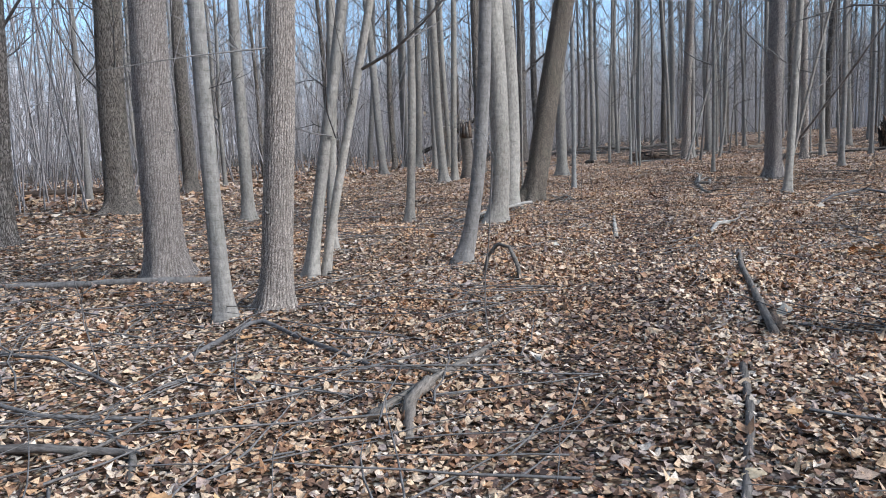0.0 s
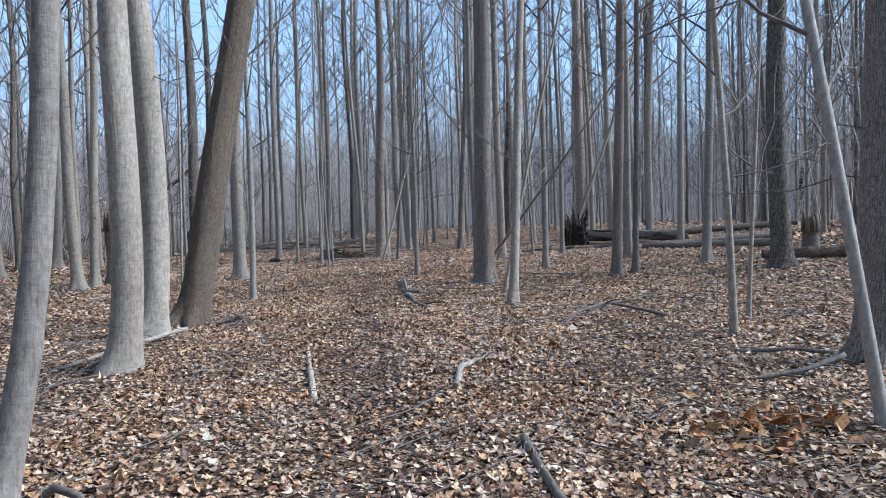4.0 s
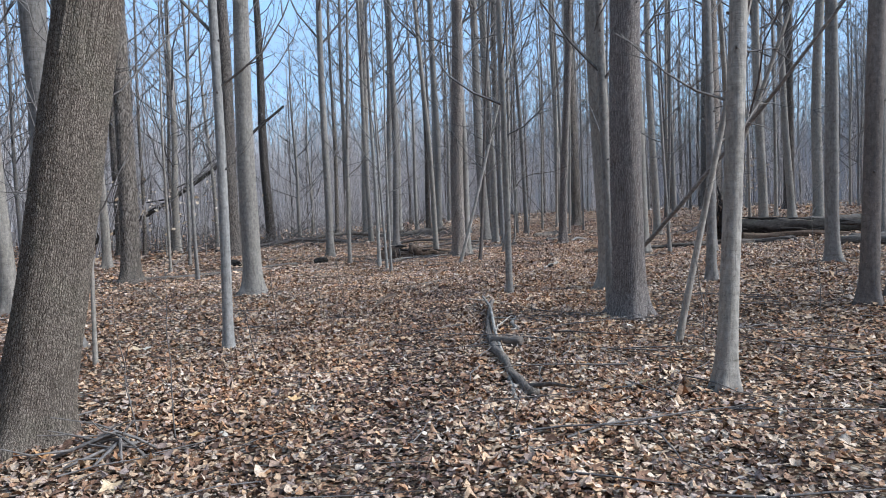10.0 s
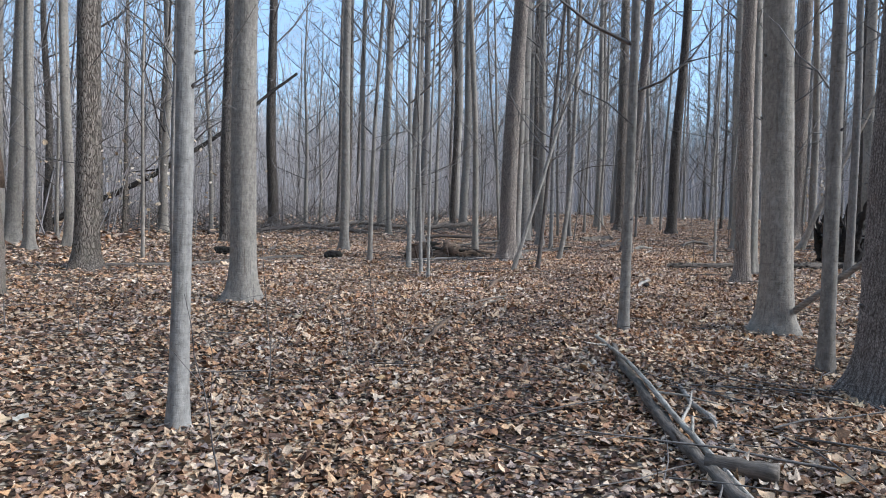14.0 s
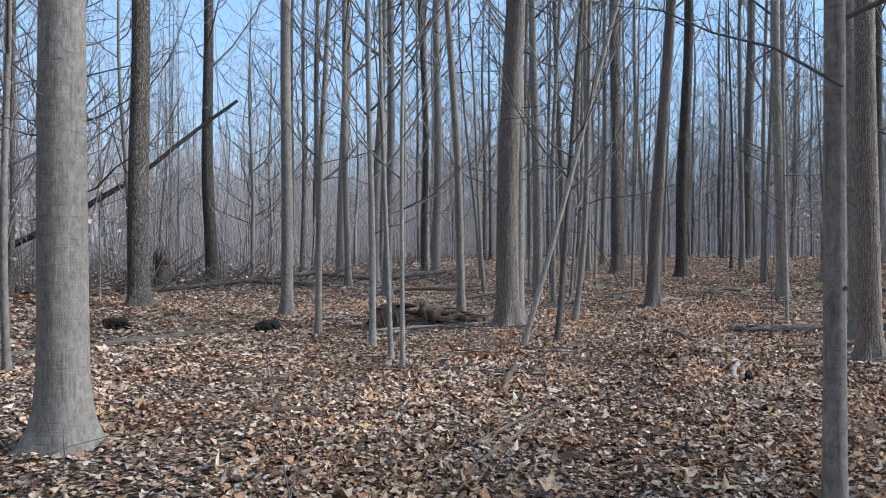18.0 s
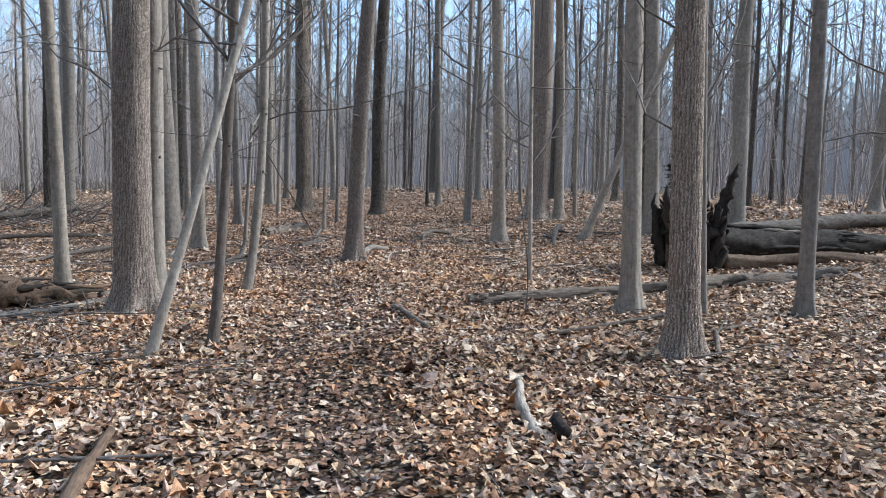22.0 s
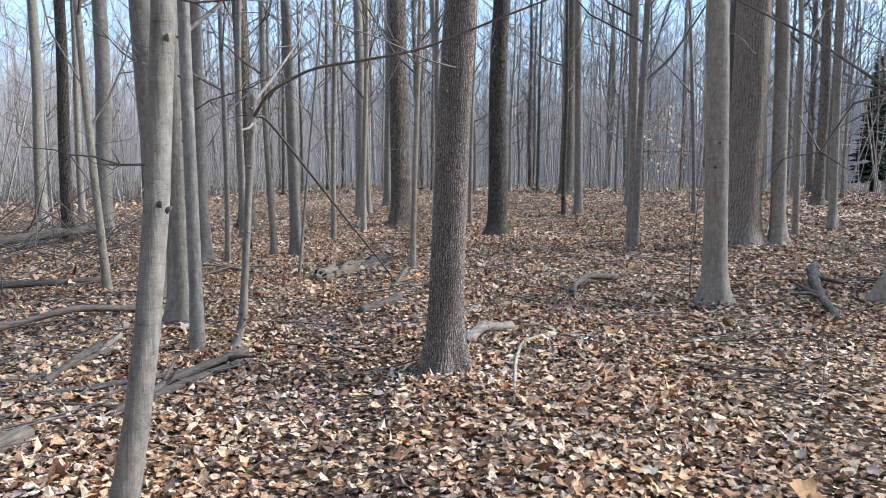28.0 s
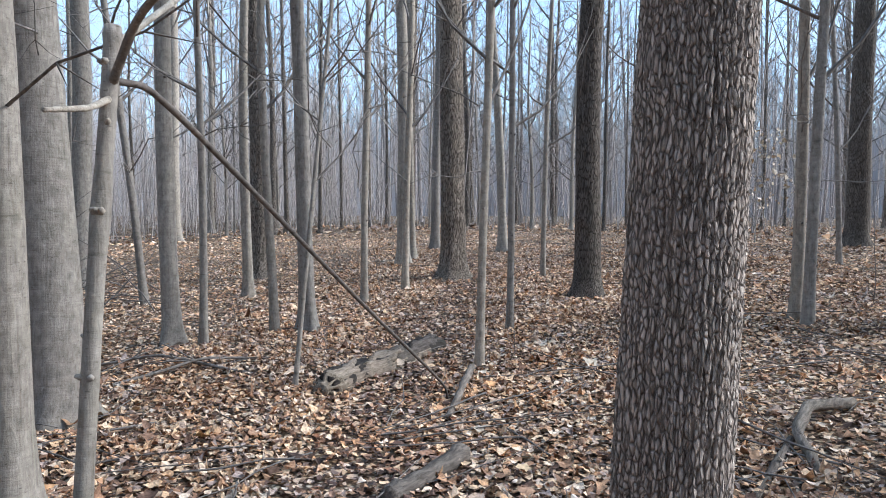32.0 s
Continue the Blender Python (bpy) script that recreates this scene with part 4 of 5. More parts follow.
def fallen(name, places, r0, r1, material, label, category="log", sides=9, lift=0.5, rough=0.10, steps=14, forks=0, broken=False):
    """A log or branch lying along the given (x, y, height above ground) places."""
    global wood_count
    wood_count += 1
    rng = np.random.default_rng(900 + wood_count)
    key = np.array(places, float)
    along = np.concatenate([[0], np.cumsum(np.linalg.norm(np.diff(key, axis=0), axis=1))])
    s = np.linspace(0, along[-1], steps)
    pts = np.stack([np.interp(s, along, key[:, c]) for c in range(3)], 1)
    rad = np.linspace(r0, r1, steps) * (1 + rng.normal(0, rough * 0.4, steps))
    pts[:, :2] += rng.normal(0, rough * 0.25, (steps, 2)) * min(r0 * 3, 0.1)
    pts[:, 2] += land(pts[:, 0], pts[:, 1]) + rad * lift
    base = Vector(pts[0])
    yaw = math.atan2(pts[-1, 1] - pts[0, 1], pts[-1, 0] - pts[0, 0])
    turn = np.array(((math.cos(yaw), -math.sin(yaw), 0), (math.sin(yaw), math.cos(yaw), 0), (0, 0, 1)))
    pts = (pts - np.array(base)) @ turn
    soup = Soup()
    if r0 > 0.06 or r1 > 0.06:
        sides, fine_steps = 26, max(50, int(along[-1] * 26))
        t = np.linspace(0, steps - 1, fine_steps)
        pts, rad, steps = np.stack([np.interp(t, range(steps), pts[:, c]) for c in range(3)], 1), np.interp(t, range(steps), rad), fine_steps
    shape = 1 + rng.normal(0, rough if steps < 40 else rough * 0.3, (steps, sides))
    if steps >= 40:
        th, sl = np.arange(sides)[None] * 2 * np.pi / sides, np.linspace(0, along[-1], steps)[:, None]
        wave = sum(np.sin(sl * f + th * k + p) / (1 + 0.25 * k) for f, k, p in zip(rng.uniform(2, 16, 9), rng.integers(1, 6, 9), rng.uniform(0, 6, 9)))
        shape += 0.035 * wave
        shape *= np.where(wave + rng.normal(0, 0.25, wave.shape) > 1.3, 0.80, 1.0) * np.where(np.sin(th * 11 + 3 * np.sin(sl * 2)) > 0.93, 0.90, 1.0)
    if broken:
        dents = np.sin(np.linspace(0, 9, steps))[:, None] * np.sin(np.arange(sides) * 2 * np.pi / sides + 1.0)[None]
        shape += 0.14 * dents
        shape[0] *= rng.uniform(0.45, 1.0, sides)
        shape[-1] *= rng.uniform(0.45, 1.0, sides)
    soup.tube(pts, rad, sides, True, shape)
    for k in range(forks):
        i = int(rng.integers(1, steps - 1))
        w = pts[i + 1] - pts[i - 1]
        w /= np.linalg.norm(w) + 1e-9
        w = w * rng.choice((-1, 1)) * 0.6 + np.array((*rng.normal(0, 0.6, 2), rng.uniform(0.0, 0.35)))
        ln = rng.uniform(0.2, 0.65) * min(1.0, 8 * rad[i] + 0.5)
        q = pts[i]
        soup.tube(np.array([q, q + w * ln * 0.5 + rng.normal(0, 0.02, 3), q + w * ln]), np.array((0.5, 0.35, 0.15)) * rad[i] + 0.002, 5, False)
    ob = part(name, soup, material)
    ob.location, ob.rotation_euler = base, (0, 0, yaw)
    return tagged(ob, label, category)


PALE = bark("barkless_pale_wood", (0.46, 0.42, 0.37), (0.24, 0.205, 0.17), 0.0, 0.0, 0.05, 60, "x")

# the long logs

fallen("log", [(6.62, 19.1, 0.04), (6.42, 18.65, 0.02), (6.0, 17.6, 0.02), (5.72, 16.85, 0.01), (5.5, 16.1, 0.01), (5.3, 15.2, 0), (5.2, 14.55, 0)], 0.028, 0.042, DEAD, "crooked dark weathered log lying beside the footpath", rough=0.16, sides=12, steps=34, forks=2, lift=0.8)
fallen("fallen_branch", [(6.56, 19.3, 0.10), (6.33, 18.43, 0.11), (6.1, 17.75, 0.09), (5.82, 16.95, 0.07), (5.6, 16.25, 0.03), (5.3, 15.3, 0.01), (5.03, 14.5, 0.0)], 0.015, 0.021, PALE, "pale barkless branch lying along a crooked log", "branch", rough=0.12, steps=26, forks=5)
fallen("fallen_branch", [(5.60, 16.44, 0.02), (5.80, 16.19, 0.02)], 0.044, 0.046, DEAD, "short thick broken piece of grey branch", "branch", lift=0.9, rough=0.06, steps=8)
fallen("fallen_branch", [(6.5, 18.0, 0.02), (6.2, 17.4, 0.04), (6.14, 17.1, 0.02)], 0.012, 0.024, PALE, "bleached stick beside a crooked log", "branch", forks=1)

fallen("log", [(2.86, 12.42, 0), (2.6, 11.3, 0), (2.32, 9.99, 0)], 0.024, 0.032, PALE, "straight bare stick of weathered wood in the path", rough=0.12)
fallen("log", [(3.2, 8.05, 0), (2.85, 7.1, 0), (2.22, 4.95, 0)], 0.024, 0.034, DEAD, "grey weathered pole lying beside the footpath", lift=1.2, rough=0.05, steps=20)
fallen("log", [(2.5, 5.75, 0), (2.3, 5.05, 0)], 0.04, 0.042, ROTTEN, "broken dark end of a rotten pole", rough=0.2)
fallen("fallen_branch", [(1.75, 4.32, 0), (1.5, 3.6, 0.01), (1.05, 2.55, 0)], 0.026, 0.022, DEAD, "straight grey stick with loose bark on the leaves", "branch", rough=0.04)
fallen("fallen_branch", [(0.4, 5.15, 0), (-0.02, 4.46, 0.03), (-0.42, 3.84, 0)], 0.022, 0.03, DEAD, "half-buried grey branch among the leaves", "branch", forks=2)
fallen("fallen_branch", [(-0.12, 4.22, 0.05), (-0.22, 3.95, 0.02), (-0.2, 3.5, 0)], 0.04, 0.03, DEAD, "short curved stub of grey branch", "branch")
fallen("fallen_branch", [(-1.86, 5.05, 0), (-1.5, 5.92, 0.06), (-0.9, 5.2, 0.04), (-0.35, 4.6, 0)], 0.022, 0.012, TWIG, "thin crooked dark branch on the leaves", "branch", forks=3)
fallen("fallen_branch", [(-2.6, 3.6, 0), (-2.0, 3.52, 0.05), (-1.54, 3.49, 0.02), (-1.45, 3.2, 0)], 0.028, 0.018, DEAD, "thin bent grey dead branch on leaves", "branch", forks=2)
fallen("fallen_branch", [(-4.9, 8.05, 0), (-3.7, 7.95, 0.03), (-2.45, 8.0, 0)], 0.035, 0.045, TWIG, "long dark branch lying by a furrowed trunk", "branch")
fallen("fallen_branch", [(-3.6, 5.6, 0), (-2.6, 4.9, 0.08), (-1.9, 4.4, 0)], 0.016, 0.008, TWIG, "thin dark twiggy branch on the leaves", "branch", forks=4)
fallen("fallen_branch", [(-3.2, 4.6, 0), (-2.2, 3.95, 0.05), (-1.3, 3.9, 0)], 0.015, 0.008, TWIG, "thin dark twiggy branch on the leaves", "branch", forks=4)
fallen("fallen_branch", [(5.82, 11.68, 0), (6.25, 12.05, 0.09), (6.9, 12.25, 0.15), (7.4, 11.65, 0.02)], 0.013, 0.024, TWIG, "arched dark dead branch with side twigs", "branch", forks=4)
fallen("fallen_branch", [(6.4, 9.5, 0), (6.75, 9.1, 0.06), (7.1, 8.7, 0)], 0.02, 0.018, TWIG, "dark dead branch beside a big trunk", "branch", forks=2)
fallen("fallen_branch", [(5.55, 8.5, 0), (6.0, 8.35, 0.06), (6.5, 8.35, 0.12)], 0.014, 0.024, TWIG, "dark crooked dead branch with twigs", "branch", forks=3)
fallen("fallen_branch", [(3.45, 9.6, 0), (3.72, 10.12, 0.05), (4.15, 10.55, 0)], 0.032, 0.025, PALE, "curved pale branch at the path's edge", "branch", forks=2)
fallen("fallen_branch", [(0.42, 7.78, 0), (0.47, 7.72, 0.2), (0.56, 7.62, 0.33), (0.67, 7.52, 0.31), (0.74, 7.45, 0.15), (0.76, 7.42, 0)], 0.018, 0.022, DEAD, "small dead branch arched up out of the leaves", "branch", lift=0.0)
fallen("fallen_branch", [(0.2, 12.3, 0), (0.9, 12.75, 0.12), (1.65, 13.75, 0.1)], 0.018, 0.028, PALE, "pale stick propped against a leaning trunk", "branch", forks=2)
fallen("fallen_branch", [(0.45, 12.0, 0), (0.95, 12.8, 0.15), (1.2, 13.0, 0.25)], 0.02, 0.014, DEAD, "dead branch heaped at the foot of trees", "branch", forks=4)
fallen("fallen_branch", [(0.7, 12.2, 0), (1.05, 12.7, 0.2), (1.1, 13.0, 0.05)], 0.016, 0.012, TWIG, "dead branch heaped at the foot of trees", "branch", forks=4)
for k in range(5):
    a = 0.9 + 0.55 * k
    fallen("fallen_branch", [(2.35 + 0.3 * math.cos(a), 14.5 + 0.2 * math.sin(a), 0.02), (2.45, 14.5, 0.08 + 0.02 * k), (2.35 - 0.3 * math.cos(a), 14.55 - 0.3 * math.sin(a), 0.02)], 0.012, 0.008, TWIG, "thin dark twig in a heap beside the trunk", "branch", forks=3, steps=6)
fallen("fallen_branch", [(5.1, 19.75, 0), (5.45, 20.35, 0.04), (5.82, 21.06, 0)], 0.03, 0.022, ROTTEN, "short dark rotten branch on the leaves", "branch", rough=0.2)
fallen("fallen_branch", [(6.9, 22.3, 0.02), (6.35, 21.75, 0.03), (5.86, 21.2, 0)], 0.012, 0.02, DEAD, "thin bare stick on the leaves", "branch", forks=1)
fallen("fallen_branch", [(4.85, 24.65, 0), (5.55, 24.55, 0)], 0.032, 0.028, ROTTEN, "short dark rotten branch on the leaves", "branch")
fallen("fallen_branch", [(4.9, 23.3, 0), (5.4, 23.2, 0)], 0.03, 0.03, ROTTEN, "short dark rotten branch on the leaves", "branch")
fallen("fallen_branch", [(5.72, 22.3, 0), (6.22, 23.35, 0.03)], 0.014, 0.01, PALE, "thin pale stick on the leaves", "branch")
fallen("fallen_branch", [(6.15, 21.8, 0.02), (7.0, 22.55, 0.03)], 0.018, 0.012, DEAD, "thin bare stick on the leaves", "branch")
fallen("fallen_branch", [(7.6, 24.25, 0.02), (7.3, 23.75, 0.03), (7.03, 23.3, 0)], 0.028, 0.03, ROTTEN, "dark rotten branch half sunk in leaves", "branch", rough=0.2)
fallen("fallen_branch", [(7.1, 24.2, 0.03), (7.9, 23.72, 0.02)], 0.01, 0.008, TWIG, "thin dark twig on the leaves", "branch", forks=2)
fallen("fallen_branch", [(9.72, 23.5, 0.03), (9.4, 23.2, 0.02), (9.12, 22.85, 0)], 0.028, 0.032, PALE, "short bleached stub of branch", "branch")
fallen("fallen_branch", [(9.2, 22.75, 0.02), (9.32, 22.9, 0.05)], 0.035, 0.028, BLACKWOOD, "lump of blackened rotten wood", "branch", rough=0.25)
fallen("log", [(1.5, 26.75, 0), (2.97, 27.22, 0), (5.05, 28.55, 0)], 0.045, 0.05, DEAD, "long thin pole lying across the leaves", steps=22)
fallen("log", [(7.0, 27.75, 0.02), (8.3, 27.7, 0.02), (9.3, 27.9, 0.02)], 0.03, 0.025, PALE, "thin pale pole lying before a rotten log", steps=18)
fallen("log", [(8.9, 28.15, 0), (10.1, 29.1, 0)], 0.05, 0.06, DEAD, "grey log lying behind a furrowed trunk")
fallen("log", [(3.4, 29.5, 0), (3.75, 29.45, 0.02)], 0.11, 0.08, BLACKWOOD, "lump of dark rotten wood", "log", rough=0.3)
fallen("log", [(5.5, 28.42, 0), (5.75, 28.4, 0.02)], 0.10, 0.08, BLACKWOOD, "lump of dark rotten wood", "log", rough=0.3)
fallen("log", [(5.6, 39.6, 0), (8.4, 40.1, 0.25), (10.2, 39.6, 0.05), (12.5, 39.9, 0.2)], 0.06, 0.09, DEAD, "fallen trunk at the edge of the thicket", steps=22)
fallen("log", [(3.2, 36.8, 0), (6.1, 38.3, 0.15), (8.4, 38.0, 0)], 0.05, 0.07, DEAD, "fallen trunk at the edge of the thicket", steps=22)
fallen("log", [(-12.2, 22.3, 0), (-9.6, 22.1, 0)], 0.14, 0.16, ROTTEN, "dark fallen trunk among thin trees", rough=0.15)
fallen("log", [(16.0, 22.3, 0), (20.6, 21.3, 0.05)], 0.11, 0.13, DEAD, "fallen grey trunk behind the footpath", rough=0.12, steps=20)
fallen("log", [(15.6, 22.4, 0), (17.6, 19.0, 0.05)], 0.10, 0.12, DEAD, "fallen grey trunk behind the footpath", rough=0.12, steps=20)
fallen("log", [(17.5, 26.6, 0.1), (24.5, 24.6, 0.1)], 0.14, 0.12, DEAD, "fallen grey trunk behind the footpath", rough=0.12, steps=20)
fallen("log", [(14.3, 16.6, 0), (15.6, 15.5, 0)], 0.16, 0.18, ROTTEN, "dark fallen trunk on the leaves", rough=0.15)
fallen("fallen_branch", [(10.55, 29.22, 0), (11.0, 29.55, 0.03), (11.58, 29.95, 0.02)], 0.03, 0.022, DEAD, "weathered branch beside a broken sapling", "branch", forks=3, rough=0.15)
fallen("fallen_branch", [(10.2, 30.2, 0), (10.8, 30.72, 0.02)], 0.028, 0.024, DEAD, "weathered grey branch on the leaves", "branch", rough=0.15)
fallen("fallen_branch", [(10.1, 29.9, 0), (10.9, 29.75, 0.05), (11.7, 30.05, 0)], 0.02, 0.014, TWIG, "dark dead branch on the leaves", "branch", forks=4)
fallen("fallen_branch", [(13.0, 29.35, 0.0), (13.25, 29.45, 0.06), (13.58, 29.5, 0.01)], 0.042, 0.034, PALE, "short bleached log at the foot of a trunk", "branch", rough=0.12)
fallen("fallen_branch", [(12.45, 28.1, 0), (12.95, 28.7, 0.03), (13.3, 29.05, 0.03), (13.9, 29.27, 0)], 0.011, 0.014, PALE, "thin bleached curving stick", "branch")
fallen("fallen_branch", [(14.86, 30.1, 0.0), (15.15, 30.42, 0.07), (15.5, 30.6, 0.10), (15.98, 30.62, 0.02)], 0.028, 0.036, DEAD, "curved weathered branch on the leaves", "branch", rough=0.15)
fallen("fallen_branch", [(14.35, 30.08, 0.0), (15.15, 30.45, 0.02)], 0.022, 0.026, DEAD, "weathered grey branch on the leaves", "branch")
fallen("fallen_branch", [(13.9, 31.97, 0.0), (14.6, 32.78, 0.05)], 0.024, 0.03, DEAD, "weathered grey branch on the leaves", "branch")
fallen("fallen_branch", [(13.0, 31.02, 0.0), (13.6, 31.3, 0.02)], 0.045, 0.05, DEAD, "half-buried grey branch in the leaves", "branch", rough=0.16)
fallen("fallen_branch", [(17.4, 29.2, 0.12), (16.9, 28.9, 0.08), (16.3, 28.45, 0.02), (15.8, 28.05, 0)], 0.06, 0.03, DEAD, "broken grey branch with splintered end", "branch", forks=4, rough=0.16)
fallen("fallen_branch", [(13.2, 33.75, 0.0), (12.6, 34.5, 0.1), (12.0, 34.9, 0.0)], 0.014, 0.01, TWIG, "dark twiggy branch on the leaves", "branch", forks=5)
fallen("fallen_branch", [(11.95, 33.9, 0.0), (12.9, 34.2, 0.08), (13.6, 34.1, 0.0)], 0.014, 0.01, TWIG, "dark twiggy branch on the leaves", "branch", forks=5)
fallen("fallen_branch", [(11.25, 23.0, 0.02), (11.9, 23.35, 0.03), (12.5, 23.3, 0.0)], 0.018, 0.014, DEAD, "thin stick beside a trunk", "branch", forks=2)
fallen("fallen_branch", [(10.9, 24.2, 0.02), (12.3, 24.0, 0.02)], 0.02, 0.018, DEAD, "thin stick beside a trunk", "branch")
fallen("fallen_branch", [(10.35, 25.0, 0.02), (10.6, 25.6, 0.03), (10.75, 25.95, 0.02)], 0.02, 0.024, DEAD, "bleached stick beside a log", "branch", rough=0.15)
fallen("fallen_branch", [(9.0, 31.5, 0.0), (10.8, 32.3, 0.1), (11.6, 32.3, 0.0)], 0.03, 0.03, DEAD, "long dead branch on the leaves", "branch", forks=3)
fallen("fallen_branch", [(8.0, 33.5, 0.0), (9.6, 34.3, 0.1), (11.5, 34.6, 0.0)], 0.03, 0.04, DEAD, "long dead branch on the leaves", "branch", forks=3)

fallen("fallen_branch", [(10.5, 29.13, 0.0), (10.93, 29.58, 0.05), (11.55, 30.0, 0.04)], 0.024, 0.036, DEAD, "long weathered branch with peeling bark on the leaves", "branch", rough=0.16, forks=3, lift=0.9)
fallen("fallen_branch", [(10.29, 30.12, 0.0), (10.54, 30.52, 0.03), (10.75, 30.84, 0.02)], 0.026, 0.03, DEAD, "weathered grey branch on the leaves", "branch", rough=0.14, lift=0.9)
fallen("fallen_branch", [(10.62, 30.6, 0.0), (10.94, 31.12, 0.04)], 0.016, 0.02, PALE, "bleached stick on the leaves", "branch", lift=0.9)
fallen("fallen_branch", [(10.53, 29.5, 0.05), (10.87, 29.62, 0.09), (11.19, 29.42, 0.02)], 0.009, 0.005, TWIG, "thin dark arched twig over a dead branch", "branch", forks=3)

# the pole that leans in the trees
fallen("leaning_branch", [(8.7, 19.7, 0.0), (8.9, 18.4, 1.0), (9.07, 17.1, 2.05), (9.28, 15.7, 3.3), (9.45, 14.9, 4.1)], 0.034, 0.014, PALE, "dead grey branch leaning up against saplings", "branch", lift=0.0, steps=20, forks=3)
# dark dead trunk caught in a tree
fallen("leaning_dead_trunk", [(-1.6, 38.6, 0.0), (1.5, 39.4, 1.7), (3.6, 39.9, 3.2), (5.25, 41.2, 4.8), (6.2, 41.5, 5.6)], 0.10, 0.05, BLACKWOOD, "dark dead trunk caught slanting in a tree", "dead tree", lift=0.0, steps=20, forks=5)


TAN = bark("split_tan_wood", (0.40, 0.33, 0.26), (0.15, 0.115, 0.09), 0.0, 0.0, 0.08, 75, "x")


def split_log(places, r, label, seed):
    """A decayed log: a black core for its dark hollows, half sunk in the leaves, and torn slabs of wood along it."""
    rng = np.random.default_rng(seed)
    key = np.array(places, float)
    run = key[-1] - key[0]
    length, yaw = float(np.hypot(*run)), math.atan2(run[1], run[0])
    root = new("log")
    z0 = float(land(*key[0]))
    root.location, root.rotation_euler = (key[0, 0], key[0, 1], z0), (0, 0, yaw)

    def ridge(s):
        p = key[0] + (run / length) * s
        return float(land(*p)) - z0

    core = Soup()
    s = np.linspace(0.08, length - 0.05, int(length * 18))
    mid = np.stack([s, 0.02 * np.sin(s * 3.1), [ridge(q) + 0.25 * r for q in s]], 1)
    th = np.arange(20)[None] * 2 * np.pi / 20
    lumps = 1 + 0.12 * np.sin(th * 3 + s[:, None] * 5) + 0.10 * np.sin(th * 5 - s[:, None] * 9) + rng.normal(0, 0.07, (len(s), 20))
    core.tube(mid, np.full(len(s), 0.78 * r) * (1 + 0.12 * np.sin(s * 4.3)), 20, True, lumps)
    # black tube showing through the slabs' dents as the darkness of hollows
    part("heartwood", core, BLACKWOOD, root, "black core standing for the log's shaded hollows")
    for k in range(3):
        s0, s1 = (0.0, length * 0.48, length * 0.30)[k], (length * 0.62, length, length * 0.85)[k]
        q = np.linspace(s0, s1, int((s1 - s0) * 60))
        th = np.arange(40)[None] * 2 * np.pi / 40
        mid = np.stack([q, 0.02 * np.sin(q * 3.1) + (0.0, 0.012, -0.25 * r)[k], [ridge(v) + (0.25, 0.22, 0.05)[k] * r for v in q]], 1)
        grain = sum(np.sin(th * f + p + 1.4 * np.sin(q[:, None] * v)) for f, v, p in zip(rng.integers(7, 19, 5), rng.uniform(0.6, 2.5, 5), rng.uniform(0, 6, 5)))
        wave = sum(np.sin(q[:, None] * f + th * m + p) for f, m, p in zip(rng.uniform(3, 13, 6), rng.integers(1, 4, 6), rng.uniform(0, 6, 6)))
        shape = 1 + 0.022 * grain + 0.035 * wave + rng.normal(0, 0.012, grain.shape)
        shape = np.where(wave + 0.35 * grain > 1.7, 0.6, shape)
        torn = rng.uniform(0, 0.16, 40)
        inside = (q[:, None] - s0 < torn[None]) | (s1 - q[:, None] < np.roll(torn, 13)[None])
        shape = np.where(inside, 0.5, shape)
        slab = Soup()
        slab.tube(mid, np.full(len(q), (1.0, 0.94, 0.72)[k] * r), 40, True, shape)
        part("wood_slab", slab, (TAN, DEAD, TAN)[k], root)
    return tagged(root, label, "log")


split_log([(11.45, 25.63), (13.6, 24.55)], 0.085, "decayed brown log split along the grain, half sunk in leaves", 61)
split_log([(13.55, 24.6), (15.9, 23.75)], 0.10, "decayed brown log split along the grain, lying behind another", 62)
split_log([(13.42, 32.92), (14.98, 33.98)], 0.12, "short weathered brown log with split and torn wood", 63)


